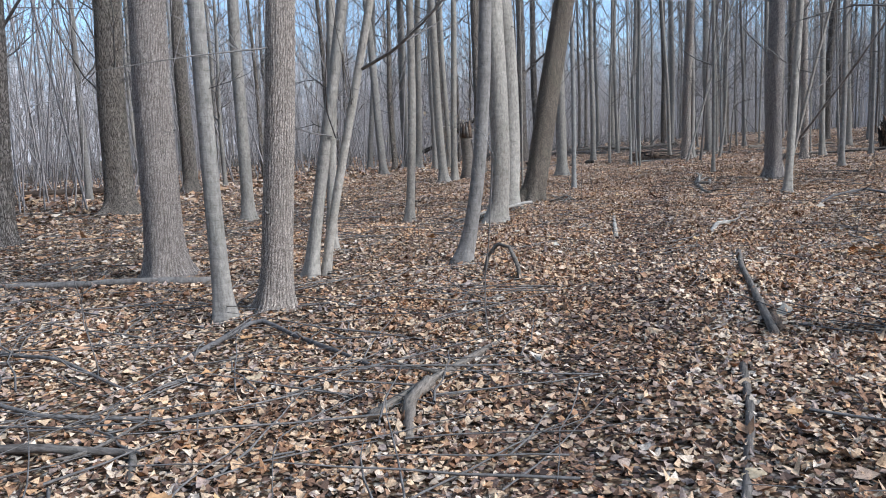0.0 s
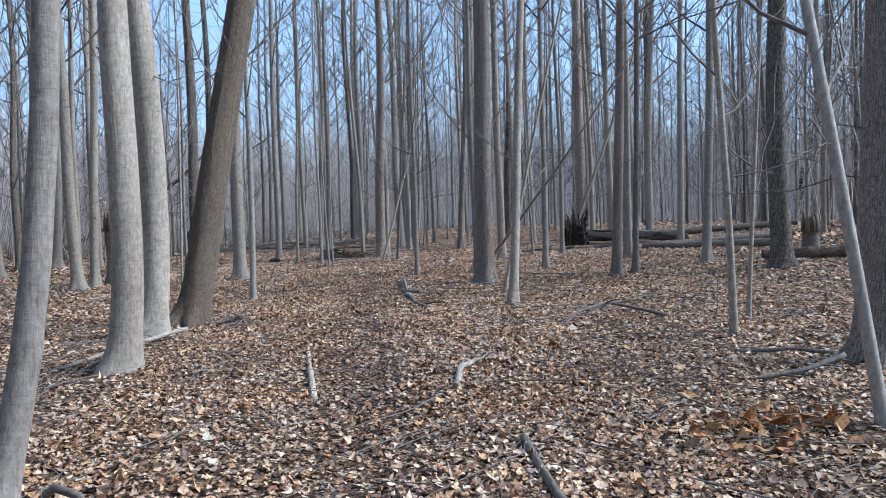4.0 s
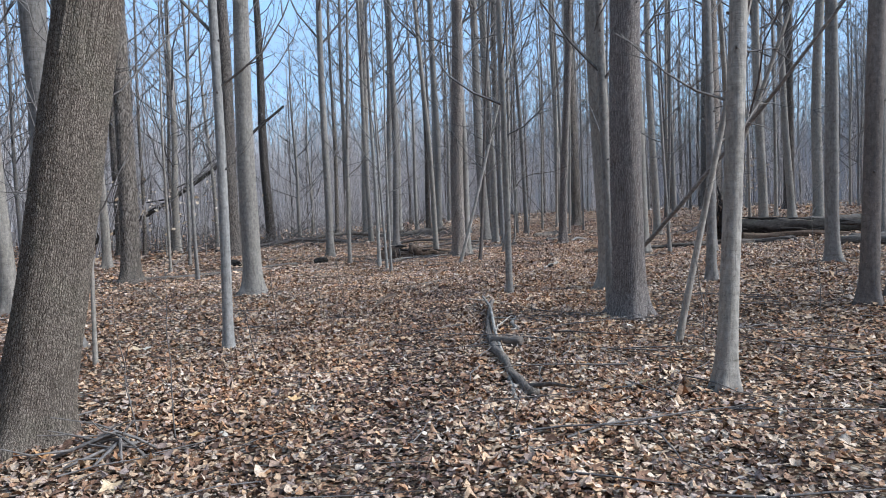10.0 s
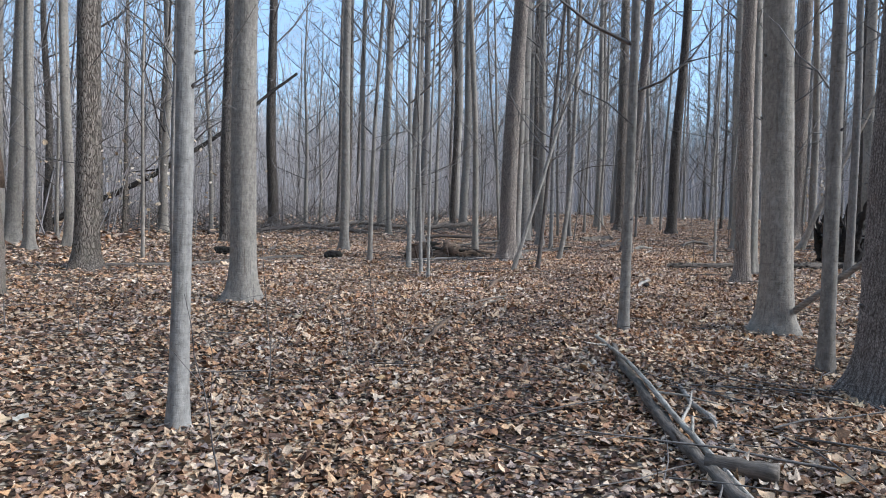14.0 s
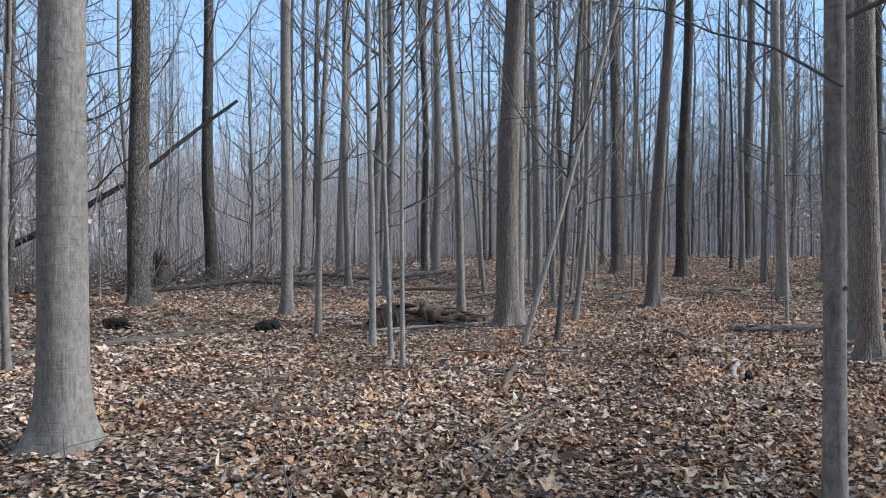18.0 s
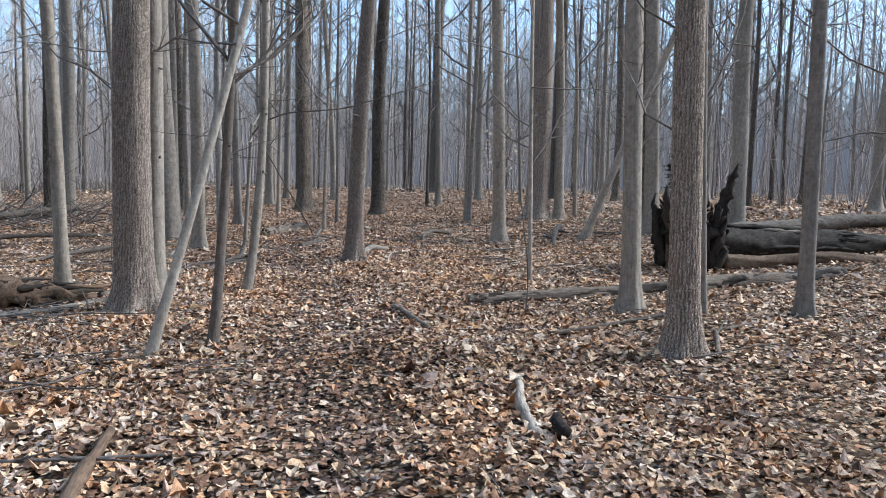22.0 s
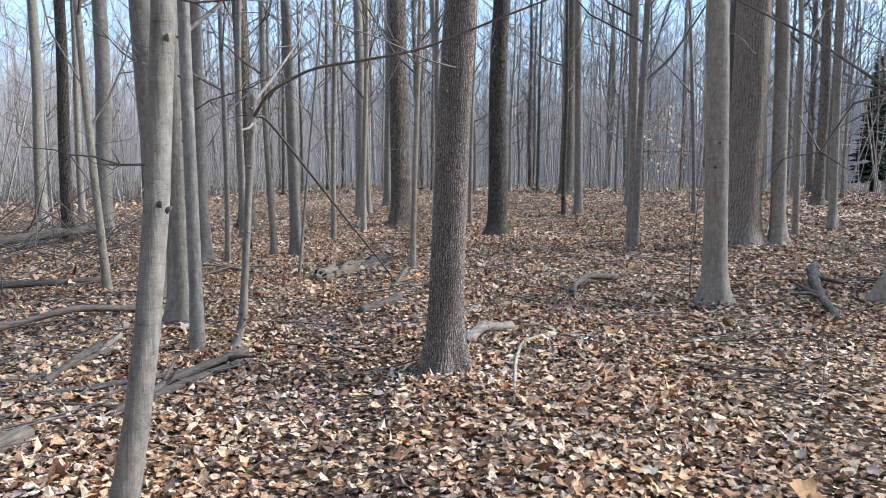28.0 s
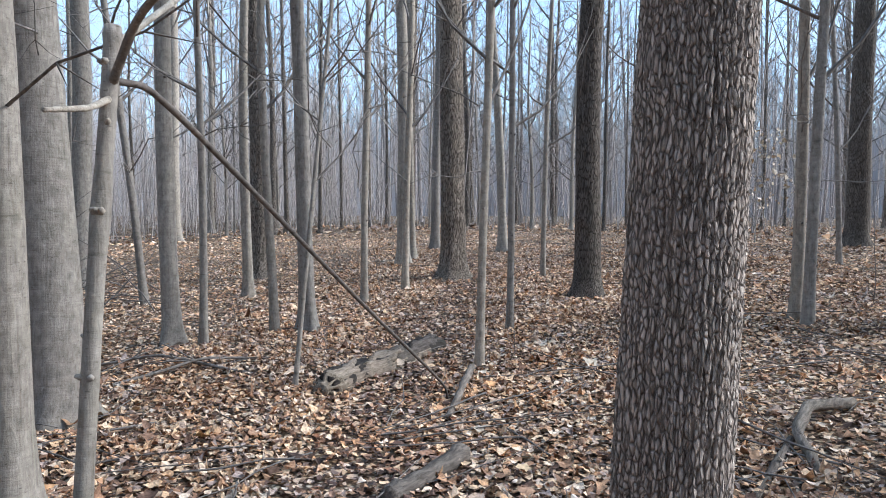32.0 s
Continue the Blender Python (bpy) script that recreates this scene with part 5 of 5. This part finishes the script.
def crumbled_log():
    """A hollow rotten log, broken into an upright shell and a long dark flake."""
    rng = np.random.default_rng(77)
    root = new("rotten_log")
    root.location = (7.95, 28.2, float(land(7.95, 28.2)))
    shell = Soup()
    s = np.linspace(-0.85, -0.05, 16)
    a = np.linspace(-0.2, np.pi + 0.2, 18)
    for off in (0.0, -0.045):
        r = (0.27 + 0.05 * np.sin(s * 9)[:, None] + rng.normal(0, 0.02, (16, 18))) + off
        pts = np.stack([np.repeat(s[:, None], 18, 1) + rng.normal(0, 0.012, (16, 18)), r * np.cos(a)[None] * 0.8, np.maximum(r * np.sin(a)[None], -0.03)], -1)
        i = (np.arange(15)[:, None] * 18 + np.arange(17)[None]).ravel()
        shell.put(pts.reshape(-1, 3), (), np.stack([i, i + 1, i + 19, i + 18], 1))
    part("shell", shell, ROTTEN, root)
    flake = Soup()
    t = np.linspace(0, 1, 20)
    mid = np.stack([-0.1 + 1.0 * t, -0.08 * t, 0.16 * (1 - t) ** 1.5 + 0.05], 1)
    flake.tube(mid, 0.14 * (1 - 0.75 * t) + 0.02, 12, True, 1 + rng.normal(0, 0.28, (20, 12)))
    part("flake", flake, ROTTEN, root, "dark crumbling flake of the log")
    for k in (0, 2, 3, 6):
        strip = Soup()
        x0 = -0.75 + 0.11 * k
        strip.tube(np.array([(x0, -0.22, 0.25), (x0 + 0.02, -0.26, 0.14), (x0 + 0.03 * rng.normal(), -0.30, 0.0)]), (0.018, 0.024, 0.014), 5, True)
        part("bark_strip", strip, DEAD if k % 2 else ROTTEN, root)
    for k in range(34):
        t0 = rng.uniform(0.0, 0.75)
        ln, a = rng.uniform(0.18, 0.5), rng.uniform(-0.2, 3.3)
        q = np.linspace(0, 1, 6)
        u = t0 + q * ln
        hold = (0.15 * (1 - 0.75 * np.clip(u, 0, 1)) + 0.02) * (1 + 0.25 * q * rng.uniform(-0.3, 1))
        x = -0.1 + u
        if k % 3 == 0:
            x, hold = -0.9 + 0.75 * u, np.full(6, 0.27) + rng.normal(0, 0.03)
        up = np.maximum(hold * np.sin(a) + 0.10 * (k % 3 != 0), 0.01)
        splint = Soup()
        splint.tube(np.stack([x, hold * np.cos(a) * 0.85, up], 1) + np.cumsum(rng.normal(0, 0.008, (6, 3)), 0), np.array((0.012, 0.024, 0.026, 0.022, 0.014, 0.004)) * rng.uniform(0.7, 1.5), 6, True, 1 + rng.normal(0, 0.25, (6, 6)))
        part("splinter", splint, (ROTTEN, BLACKWOOD, DEAD, BLACKWOOD)[k % 4], root)
    return tagged(root, "rotten brown hollow log crumbling on the leaves", "log")


crumbled_log()


def uprooted_tree():
    """The upturned root plate and the fallen trunk behind it."""
    rng = np.random.default_rng(78)
    root = new("uprooted_tree")
    root.location = (15.2, 25.45, float(land(15.2, 25.45)))
    plate = Soup()
    u, v = np.meshgrid(np.linspace(0, 2 * np.pi, 33)[:-1], np.linspace(0, 1, 9))
    rad = (0.36 + 0.09 * np.sin(3 * u) + 0.07 * np.sin(7 * u)) * v
    bump = 0.22 * (1 - v ** 2) + rng.normal(0, 0.06, v.shape)
    for face in (-1, 1):
        pts = np.stack([face * bump, rad * np.cos(u) * 1.05, 0.40 + rad * np.sin(u) * 0.92], -1)
        i = (np.arange(8)[:, None] * 32 + np.arange(32)[None]).ravel()
        j = (np.arange(8)[:, None] * 32 + (np.arange(32)[None] + 1) % 32).ravel()
        plate.put(pts.reshape(-1, 3), (), np.stack([i, j, j + 32, i + 32], 1))
    part("root_plate", plate, BLACKWOOD, root, "black soil-caked root plate")
    for k in range(54):
        side = rng.uniform(-0.5, 0.45)
        ln = rng.uniform(0.3, 0.95) * (1.0 - 0.6 * abs(side)) * (-0.5 if k % 5 == 0 else 1.0)
        c = np.array((rng.uniform(-0.28, 0.18), 0.75 * side, rng.uniform(0.05, 0.4)))
        s = np.linspace(0, 1, 9)[:, None]
        curl = np.array((rng.uniform(-0.3, 0.12), side * 0.25 + rng.normal(0, 0.13), 0.0)) * abs(ln)
        pts = c + np.array((0, 0, ln)) * np.sin(s * 1.35) + curl * s ** 2.2 + np.cumsum(rng.normal(0, 0.02, (9, 3)), 0) * s
        r0 = rng.uniform(0.012, 0.05)
        stem = Soup()
        stem.tube(pts, r0 * (1 - s[:, 0] ** 1.5) + 0.010, 9, True, 1 + rng.normal(0, 0.22, (9, 9)))
        part("root", stem, BLACKWOOD if k % 4 else ROTTEN, root)
    for c, top, r in (((0.0, 0.12, 0.55), (-0.05, 0.30, 1.45), 0.09), ((0.02, -0.3, 0.5), (0.05, -0.46, 1.35), 0.10)):
        spike = Soup()
        s = np.linspace(0, 1, 18)[:, None]
        spike.tube(np.array(c) + (np.array(top) - np.array(c)) * s + np.cumsum(rng.normal(0, 0.012, (18, 3)), 0), (r * (1 - s[:, 0]) ** 0.7 + 0.01) * rng.uniform(0.6, 1.1, 18), 10, True, 1 + rng.normal(0, 0.3, (18, 10)))
        part("broken_root", spike, BLACKWOOD, root)
    for a0, a1, r0, r1, mat in (((0.1, 0.05, 0.36), (3.6, -1.3, 0.22), 0.23, 0.17, BLACKWOOD), ((0.3, -0.35, 0.14), (2.9, -1.9, 0.1), 0.10, 0.06, ROTTEN), ((0.2, 0.3, 0.16), (3.5, -0.7, 0.1), 0.09, 0.06, BLACKWOOD)):
        bole = Soup()
        s = np.linspace(0, 1, 60)[:, None]
        th = np.arange(22)[None] * 2 * np.pi / 22
        pts = np.array(a0) + (np.array(a1) - np.array(a0)) * s + 0.03 * np.sin(s * np.array((5.0, 9.0, 7.0)) + r0 * 40)
        lump = 1 + 0.09 * np.sin(th * 2 + s * 9) + 0.07 * np.sin(th * 5 - s * 17) + rng.normal(0, 0.05, (60, 22))
        bole.tube(pts, np.linspace(r0, r1, 60), 22, True, lump)
        part("trunk", bole, mat, root, "blackened fallen trunk" if mat is BLACKWOOD else "broken fallen stem")
    for k in range(36):
        t0, ln, a = rng.uniform(0, 0.75), rng.uniform(0.12, 0.3), rng.uniform(-0.6, 3.7)
        q = np.linspace(t0, min(1.0, t0 + ln), 7)
        line = np.array((0.1, 0.05, 0.36)) + np.outer(q, (3.5, -1.35, -0.14))
        r = 0.235 - 0.06 * q + rng.normal(0, 0.006, 7)
        across = np.array((0.36, 0.93, 0.0))
        strip = Soup()
        strip.tube(line + np.outer(r * np.cos(a), across) + np.outer(r * np.sin(a), (0, 0, 1)) + rng.normal(0, 0.006, (7, 3)), np.array((0.01, 0.025, 0.03, 0.03, 0.027, 0.02, 0.006)) * rng.uniform(0.7, 1.4), 6, True, 1 + rng.normal(0, 0.25, (7, 6)))
        part("bark_strip", strip, BLACKWOOD if k % 5 else DEAD, root)
    for k in range(16):
        y0, tall = rng.uniform(-0.42, 0.38), rng.uniform(0.55, 1.05)
        s = np.linspace(0, 1, 8)[:, None]
        shard = Soup()
        shard.tube(np.array((rng.uniform(-0.22, 0.15), y0, 0.05)) + s * np.array((rng.normal(0, 0.1), 0.25 * y0, tall * (1.25 - abs(y0)))) + rng.normal(0, 0.022, (8, 3)), (0.09 * (1 - s[:, 0] ** 2) + 0.012) * rng.uniform(0.6, 1.2), 7, True, 1 + rng.normal(0, 0.3, (8, 7)))
        part("root_slab", shard, BLACKWOOD if k % 3 else ROTTEN, root)
    return tagged(root, "uprooted fallen tree with black upturned roots", "fallen tree")


uprooted_tree()


def broken_sapling():
    """A young tree snapped at head height, one limb hanging to the ground and one arching out."""
    rng = np.random.default_rng(79)
    root = new("broken_sapling")
    x0, y0 = 11.60, 30.37
    z0 = float(land(x0, y0))
    root.location = (x0, y0, z0)
    stem = Soup()
    key = np.array([(-0.08, -0.04, -0.05), (0.0, -0.02, 0.05), (0.06, -0.01, 0.2), (0.095, 0.0, 0.6), (0.135, 0.01, 1.15), (0.19, 0.02, 1.78), (0.20, 0.03, 1.92)])
    h = np.linspace(0, 6, 30)
    pts = np.stack([np.interp(h, range(7), key[:, c]) for c in range(3)], 1)
    rad = np.interp(h, (0, 1, 3, 6), (0.048, 0.034, 0.028, 0.024)) * (1 + 0.2 * (np.sin(h * 9) > 0.93))
    stem.tube(pts, rad, 12, True, 1 + rng.normal(0, 0.02, (30, 12)))
    for k in range(16):
        i = rng.integers(6, 28)
        az = rng.uniform(0, 6.28)
        out = np.array((math.cos(az), math.sin(az), 0.3))
        knot = Soup()
        knot.tube(pts[i] + np.outer((0.5, 1.0, 1.5), out) * rad[i], np.array((0.5, 0.4, 0.2)) * rad[i], 6)
        part("knot", knot, BARK["s"], root)
    part("trunk", stem, BARK["s"], root)

    def limb(name, places, r0, r1, words, mat=TWIG, twigs=0):
        p = np.array(places) - np.array((x0, y0, 0))
        t = np.linspace(0, len(p) - 1, 6 * len(p))
        q = np.stack([np.interp(t, range(len(p)), p[:, c]) for c in range(3)], 1)
        for it in range(3):
            q[1:-1] = 0.25 * q[:-2] + 0.5 * q[1:-1] + 0.25 * q[2:]
        sp = Soup()
        sp.tube(q, np.linspace(r0, r1, len(q)) * (1 + rng.normal(0, 0.05, len(q))), 8, True)
        for k in range(twigs):
            i = rng.integers(len(q) // 3, len(q))
            w = rng.normal(0, 1, 3) * (1, 1, 0.6)
            w /= np.linalg.norm(w)
            ln = rng.uniform(0.2, 0.7)
            sp.tube(np.array([q[i], q[i] + w * ln * 0.5 + rng.normal(0, 0.03, 3), q[i] + w * ln]), (0.006, 0.004, 0.002), 4, False)
        part(name, sp, mat, root, words)

    limb("hanging_limb", [(11.80, 30.40, 1.76), (11.92, 30.47, 1.76), (13.05, 31.42, 0.92), (13.85, 32.12, 0.36), (14.12, 32.36, 0.16), (14.19, 32.43, -0.02)], 0.0115, 0.008, "dark broken limb hanging to the ground", BARK["b"])
    limb("arching_limb", [(11.79, 30.39, 1.74), (11.84, 30.2, 1.92), (11.98, 29.75, 2.05), (12.16, 29.19, 2.06), (12.28, 28.77, 2.08), (12.50, 28.2, 2.22), (12.85, 27.6, 2.40)], 0.014, 0.005, "dark arching limb", BARK["b"])
    limb("stub", [(11.78, 30.37, 1.70), (11.72, 30.28, 1.66), (11.60, 30.12, 1.63)], 0.012, 0.007, "pale broken stub", PALE)
    limb("upper_limb", [(11.80, 30.40, 1.86), (12.0, 30.55, 2.05), (12.4, 30.9, 2.45), (12.6, 31.2, 3.1)], 0.013, 0.006, "grey side limb", BARK["p"], 5)
    return tagged(root, "grey sapling snapped at head height with hanging limb", "sapling")


broken_sapling()


def snag(x, y, d, tall, label):
    """A dead standing stump with a splintered top."""
    rng = np.random.default_rng(int(x * 100) % 997)
    root = new("broken_stump")
    root.location = (x, y, float(land(x, y)))
    sp = Soup()
    hs = np.linspace(-0.1, tall, 16)
    shape = 1 + rng.normal(0, 0.06, (16, 14))
    sp.tube(np.stack([0.02 * np.sin(hs * 3), 0 * hs, hs], 1), d / 2 * (1 + 0.5 * np.exp(-np.maximum(hs, 0) / 0.2)), 14, True, shape)
    part("trunk", sp, DEAD, root)
    for k in range(9):
        a = k * 0.7
        c = np.array((math.cos(a), math.sin(a), 0)) * d * 0.4
        s = Soup()
        s.tube(np.array([c + (0, 0, tall - 0.25), c * 1.05 + (0, 0, tall), c * 1.1 + (0, 0, tall + rng.uniform(0.05, 0.3))]), (0.07 * d / 0.3, 0.05 * d / 0.3, 0.006), 5)
        part("splinter", s, DEAD if k % 2 else ROTTEN, root)
    return tagged(root, label, "stump")


snag(0.85, 23.2, 0.32, 1.5, "rotten brown standing stump with splintered top")
snag(4.04, 38.6, 0.34, 0.9, "short dark standing stump with splintered top")
snag(15.6, 16.4, 0.34, 0.8, "short dark standing stump with splintered top")


def leafy_sapling(x, y, tall, count, spread_r, label):
    """A thin sapling that keeps its bleached leaves."""
    rng = np.random.default_rng(int(abs(x) * 37) + count)
    root = tree(x, y, 0.03, 0.01, 0.0, "p", tall, label=label)
    ax, ay = rng.normal(0, spread_r, count), rng.normal(0, spread_r, count)
    az = rng.uniform(0.3, 0.95, count) * tall
    part("leaves", litter_mesh("leaves", ax, ay, az, rng, 5, 0.05, 0.4, 0.8), BLEACHED, root, "pale papery leaves")


BLEACHED = litter_material("bleached_leaves", [(0.0, (0.62, 0.55, 0.42)), (0.3, (0.70, 0.66, 0.56)), (0.6, (0.55, 0.45, 0.30)), (0.8, (0.72, 0.69, 0.62))], 0.6)
leafy_sapling(28.2, 40.5, 3.0, 240, 0.55, "thin beech sapling holding pale dry leaves")
leafy_sapling(1.7, 35.0, 2.3, 70, 0.8, "thin beech sapling holding pale dry leaves")
leafy_sapling(0.6, 33.4, 2.6, 50, 0.9, "thin beech sapling holding pale dry leaves")
leafy_sapling(2.9, 34.6, 2.8, 40, 0.8, "thin beech sapling holding pale dry leaves")
leafy_sapling(-0.8, 36.5, 2.4, 50, 0.9, "thin beech sapling holding pale dry leaves")

# the heap of large orange leaves by the sapling
rr = np.random.default_rng(63)
ORANGE = litter_material("orange_leaves", [(0.0, (0.48, 0.29, 0.13)), (0.35, (0.36, 0.19, 0.085)), (0.6, (0.56, 0.41, 0.23)), (0.85, (0.24, 0.12, 0.06))], 0.65)
ox, oy = rr.normal(4.65, 0.36, 90), rr.normal(7.4, 0.17, 90)
heap = part("dried_leaf_heap", litter_mesh("dried_leaf_heap", ox - 4.65, oy - 7.4, rr.uniform(0.03, 0.10, 90) + land(ox, oy) - float(land(4.65, 7.4)), rr, 9, 0.046, 0.6, 0.4), ORANGE)
heap.location = (4.65, 7.4, float(land(4.65, 7.4)))
tagged(heap, "heap of large curled orange-brown dead leaves", "leaf heap", kind="stuff")


def conifer(x, y, tall):
    """A dark evergreen with drooping tiers."""
    rng = np.random.default_rng(int(x * 10))
    root = new("evergreen_tree")
    root.location = (x, y, float(land(x, y)))
    sp = Soup()
    sp.tube(np.array([(0, 0, -0.1), (0, 0, tall * 0.5), (0, 0, tall)]), (0.16, 0.09, 0.02), 7)
    part("trunk", sp, BARK["d"], root)
    fol = Soup()
    for k in range(420):
        u = rng.uniform(0.06, 1) ** 0.8
        a = rng.uniform(0, 6.28)
        ln = (1 - u) * 0.22 * tall * rng.uniform(0.7, 1.15) + 0.15
        out = np.array((math.cos(a), math.sin(a), -0.22))
        side = np.array((-math.sin(a), math.cos(a), 0)) * ln * 0.22
        p = np.array((0, 0, u * tall))
        fol.put(np.array([p, p + out * ln * 0.6 + side, p + out * ln + (0, 0, 0.04), p + out * ln * 0.6 - side, p + out * ln * 0.55 + (0, 0, -0.12)]), [(0, 1, 2), (0, 2, 3), (0, 4, 2)])
    part("crown", fol, NEEDLES, root, "dark green needles")
    return tagged(root, "dark green evergreen at the wood's edge", "tree")


n = Nodes("needles")
NEEDLES = n.done(n.ramp(n.noise(n.coords(), 4, 4), [(0.3, (0.03, 0.05, 0.03)), (0.7, (0.07, 0.10, 0.06))]), 0.7, 0.2)
for cx, cy, ct in ((47.5, 43.5, 6.5),):
    conifer(cx, cy, ct)

# thin twigs strewn on the leaves
tr = np.random.default_rng(64)
debris = Soup()
for i in range(2100):
    while True:
        x, y = tr.uniform(-9, 26), tr.uniform(-1.5, 46)
        if float(trail_distance(x, y)) < (7.5 if tr.uniform() < 0.8 else 11):
            break
    ln, az = min(tr.lognormal(-1.2, 0.5), 0.85), tr.uniform(0, 6.28)
    w = np.array((math.cos(az), math.sin(az)))
    p = np.array((x, y)) + np.outer(np.linspace(-0.5, 0.5, 4), w) * ln + tr.normal(0, 0.03, (4, 2)) * ln
    zz = land(p[:, 0], p[:, 1]) + 0.035 + tr.uniform(0, 0.03) + np.array((0, 0.01, 0.02, 0.03)) * tr.uniform(0, 2) * ln
    r = tr.uniform(0.0025, 0.006) * (0.5 + ln)
    debris.tube(np.column_stack([p, zz]), np.array((1, 0.9, 0.7, 0.4)) * r, 4, False)
for x0, x1, y0, y1, many in ((-4.6, 0.6, 2.4, 7.6, 230), (-9.5, -1.0, 7.5, 17.5, 240), (-4.0, 0.8, 10.5, 17.0, 110), (2.0, 5.5, 3.0, 9.0, 70), (6.5, 9.5, 25.0, 29.5, 70), (4.5, 9.5, 9.0, 18.0, 90), (0.0, 3.0, 8.5, 14.5, 50), (9.0, 12.5, 29.0, 34.5, 70), (13.5, 18.5, 27.0, 33.0, 80), (0.0, 6.5, 36.0, 41.5, 260), (6.0, 13.0, 36.5, 42.0, 240)):
    for i in range(many):
        p0 = np.array((tr.uniform(x0, x1), tr.uniform(y0, y1)))
        ln, az = tr.uniform(0.35, 1.5), tr.uniform(0, 6.28)
        w = np.array((math.cos(az), math.sin(az)))
        if y0 > 35:
            ln *= 1.5
        p = p0 + np.outer(np.linspace(-0.5, 0.5, 6), w) * ln + np.cumsum(tr.normal(0, 0.022, (6, 2)), 0) * ln
        zz = land(p[:, 0], p[:, 1]) + 0.035 + np.linspace(0, tr.uniform(0, 0.9 if y0 > 35 else 0.12), 6) * ln
        r = tr.uniform(0.004, 0.009) * (1.6 if y0 > 35 else 1.0)
        debris.tube(np.column_stack([p, zz]), np.linspace(1.0, 0.35, 6) * r, 4, False)
tagged(part("fallen_twigs", debris, TWIG), "thin dead twigs strewn over the leaves", "twigs", kind="stuff")


def seedling(rng, tall):
    """A wispy upright shoot with a few side twigs."""
    root = new("seedling")
    s = np.linspace(0, 1, 8)[:, None]
    lean = rng.normal(0, 0.16, 2)
    pts = np.column_stack([lean[0] * tall * s[:, 0] ** 1.4, lean[1] * tall * s[:, 0] ** 1.4, tall * s[:, 0] - 0.03]) + np.cumsum(rng.normal(0, 0.012, (8, 3)), 0) * tall
    r0 = 0.0022 + 0.0022 * tall
    stem = Soup()
    stem.tube(pts, np.linspace(r0, 0.0012, 8), 5, False)
    part("stem", stem, TWIG, root)
    for k in range(rng.integers(2, 6)):
        i = rng.integers(2, 7)
        w = np.array((*rng.normal(0, 0.7, 2), rng.uniform(0.2, 1.0)))
        w *= tall * rng.uniform(0.15, 0.4) / np.linalg.norm(w)
        twig = Soup()
        twig.tube(np.array([pts[i], pts[i] + w * 0.5 + rng.normal(0, 0.02, 3) * tall, pts[i] + w]), (0.6 * r0, 0.4 * r0, 0.001), 4, False)
        part("twig", twig, TWIG, root)
    return tagged(root, "thin bare woody seedling standing in the leaf litter", "seedling")


sr = np.random.default_rng(91)
shoots = [seedling(sr, q) for q in (0.25, 0.4, 0.55, 0.75, 1.0, 1.35)]
spots = grove(sr, 130, (-6, 20, 1.5, 40), 0.75, 6.0)
for k, (x, y) in enumerate(spots):
    m = Matrix.Translation((x, y, float(land(x, y)))) @ Matrix.Rotation(sr.uniform(0, 6.28), 4, "Z") @ Matrix.Scale(sr.uniform(0.75, 1.25), 4)
    if k < 6:
        shoots[k].matrix_basis = m
        tagged(shoots[k], "thin bare woody seedling standing in the leaf litter", "seedling", group="seedlings in the litter")
    else:
        tagged(copy_thing(shoots[(0, 1, 2, 3, 1, 2, 0, 4, 5)[k % 9]], m), group="seedlings in the litter")

# ---- horizon ----
ring = Soup()
n_ring = 240
ang = np.arange(n_ring + 1) * 2 * np.pi / n_ring
topz = np.full(n_ring + 1, 40.0)
lo = np.stack([8 + 98 * np.cos(ang), 22 + 98 * np.sin(ang), np.full(n_ring + 1, -1.0)], 1)
hi = np.stack([8 + 98 * np.cos(ang), 22 + 98 * np.sin(ang), topz], 1)
i = np.arange(n_ring)
ring.put(np.vstack([lo, hi]), (), np.stack([i, i + 1, i + n_ring + 2, i + n_ring + 1], 1))
# pale grey of the woods carries the distance haze in its colour
n = Nodes("hazed_distant_woods")
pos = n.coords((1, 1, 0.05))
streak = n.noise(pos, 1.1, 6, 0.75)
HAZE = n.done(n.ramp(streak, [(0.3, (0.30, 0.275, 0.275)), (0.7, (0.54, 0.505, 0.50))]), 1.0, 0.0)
co = n.add("ShaderNodeTexCoord")
sep = n.add("ShaderNodeSeparateXYZ")
n.link(co.outputs["Object"], sep.inputs[0])
reach = n.math("MULTIPLY", n.math("SUBTRACT", sep.outputs["Z"], 5.0), 0.026)
twigs = n.noise(n.coords((1, 1, 0.45)), 1.6, 6, 0.8, 1.5)
tips = n.math("ADD", n.math("MULTIPLY", n.noise(n.coords((1, 1, 0.3)), 0.16, 4), 0.45), n.math("ADD", n.math("MULTIPLY", streak, 0.35), n.math("MULTIPLY", twigs, 0.6)))
cover = n.math("SUBTRACT", tips, reach)
n.link(n.ramp(cover, [(0.40, (0, 0, 0)), (0.56, (1, 1, 1))]), n.bsdf.inputs["Alpha"])
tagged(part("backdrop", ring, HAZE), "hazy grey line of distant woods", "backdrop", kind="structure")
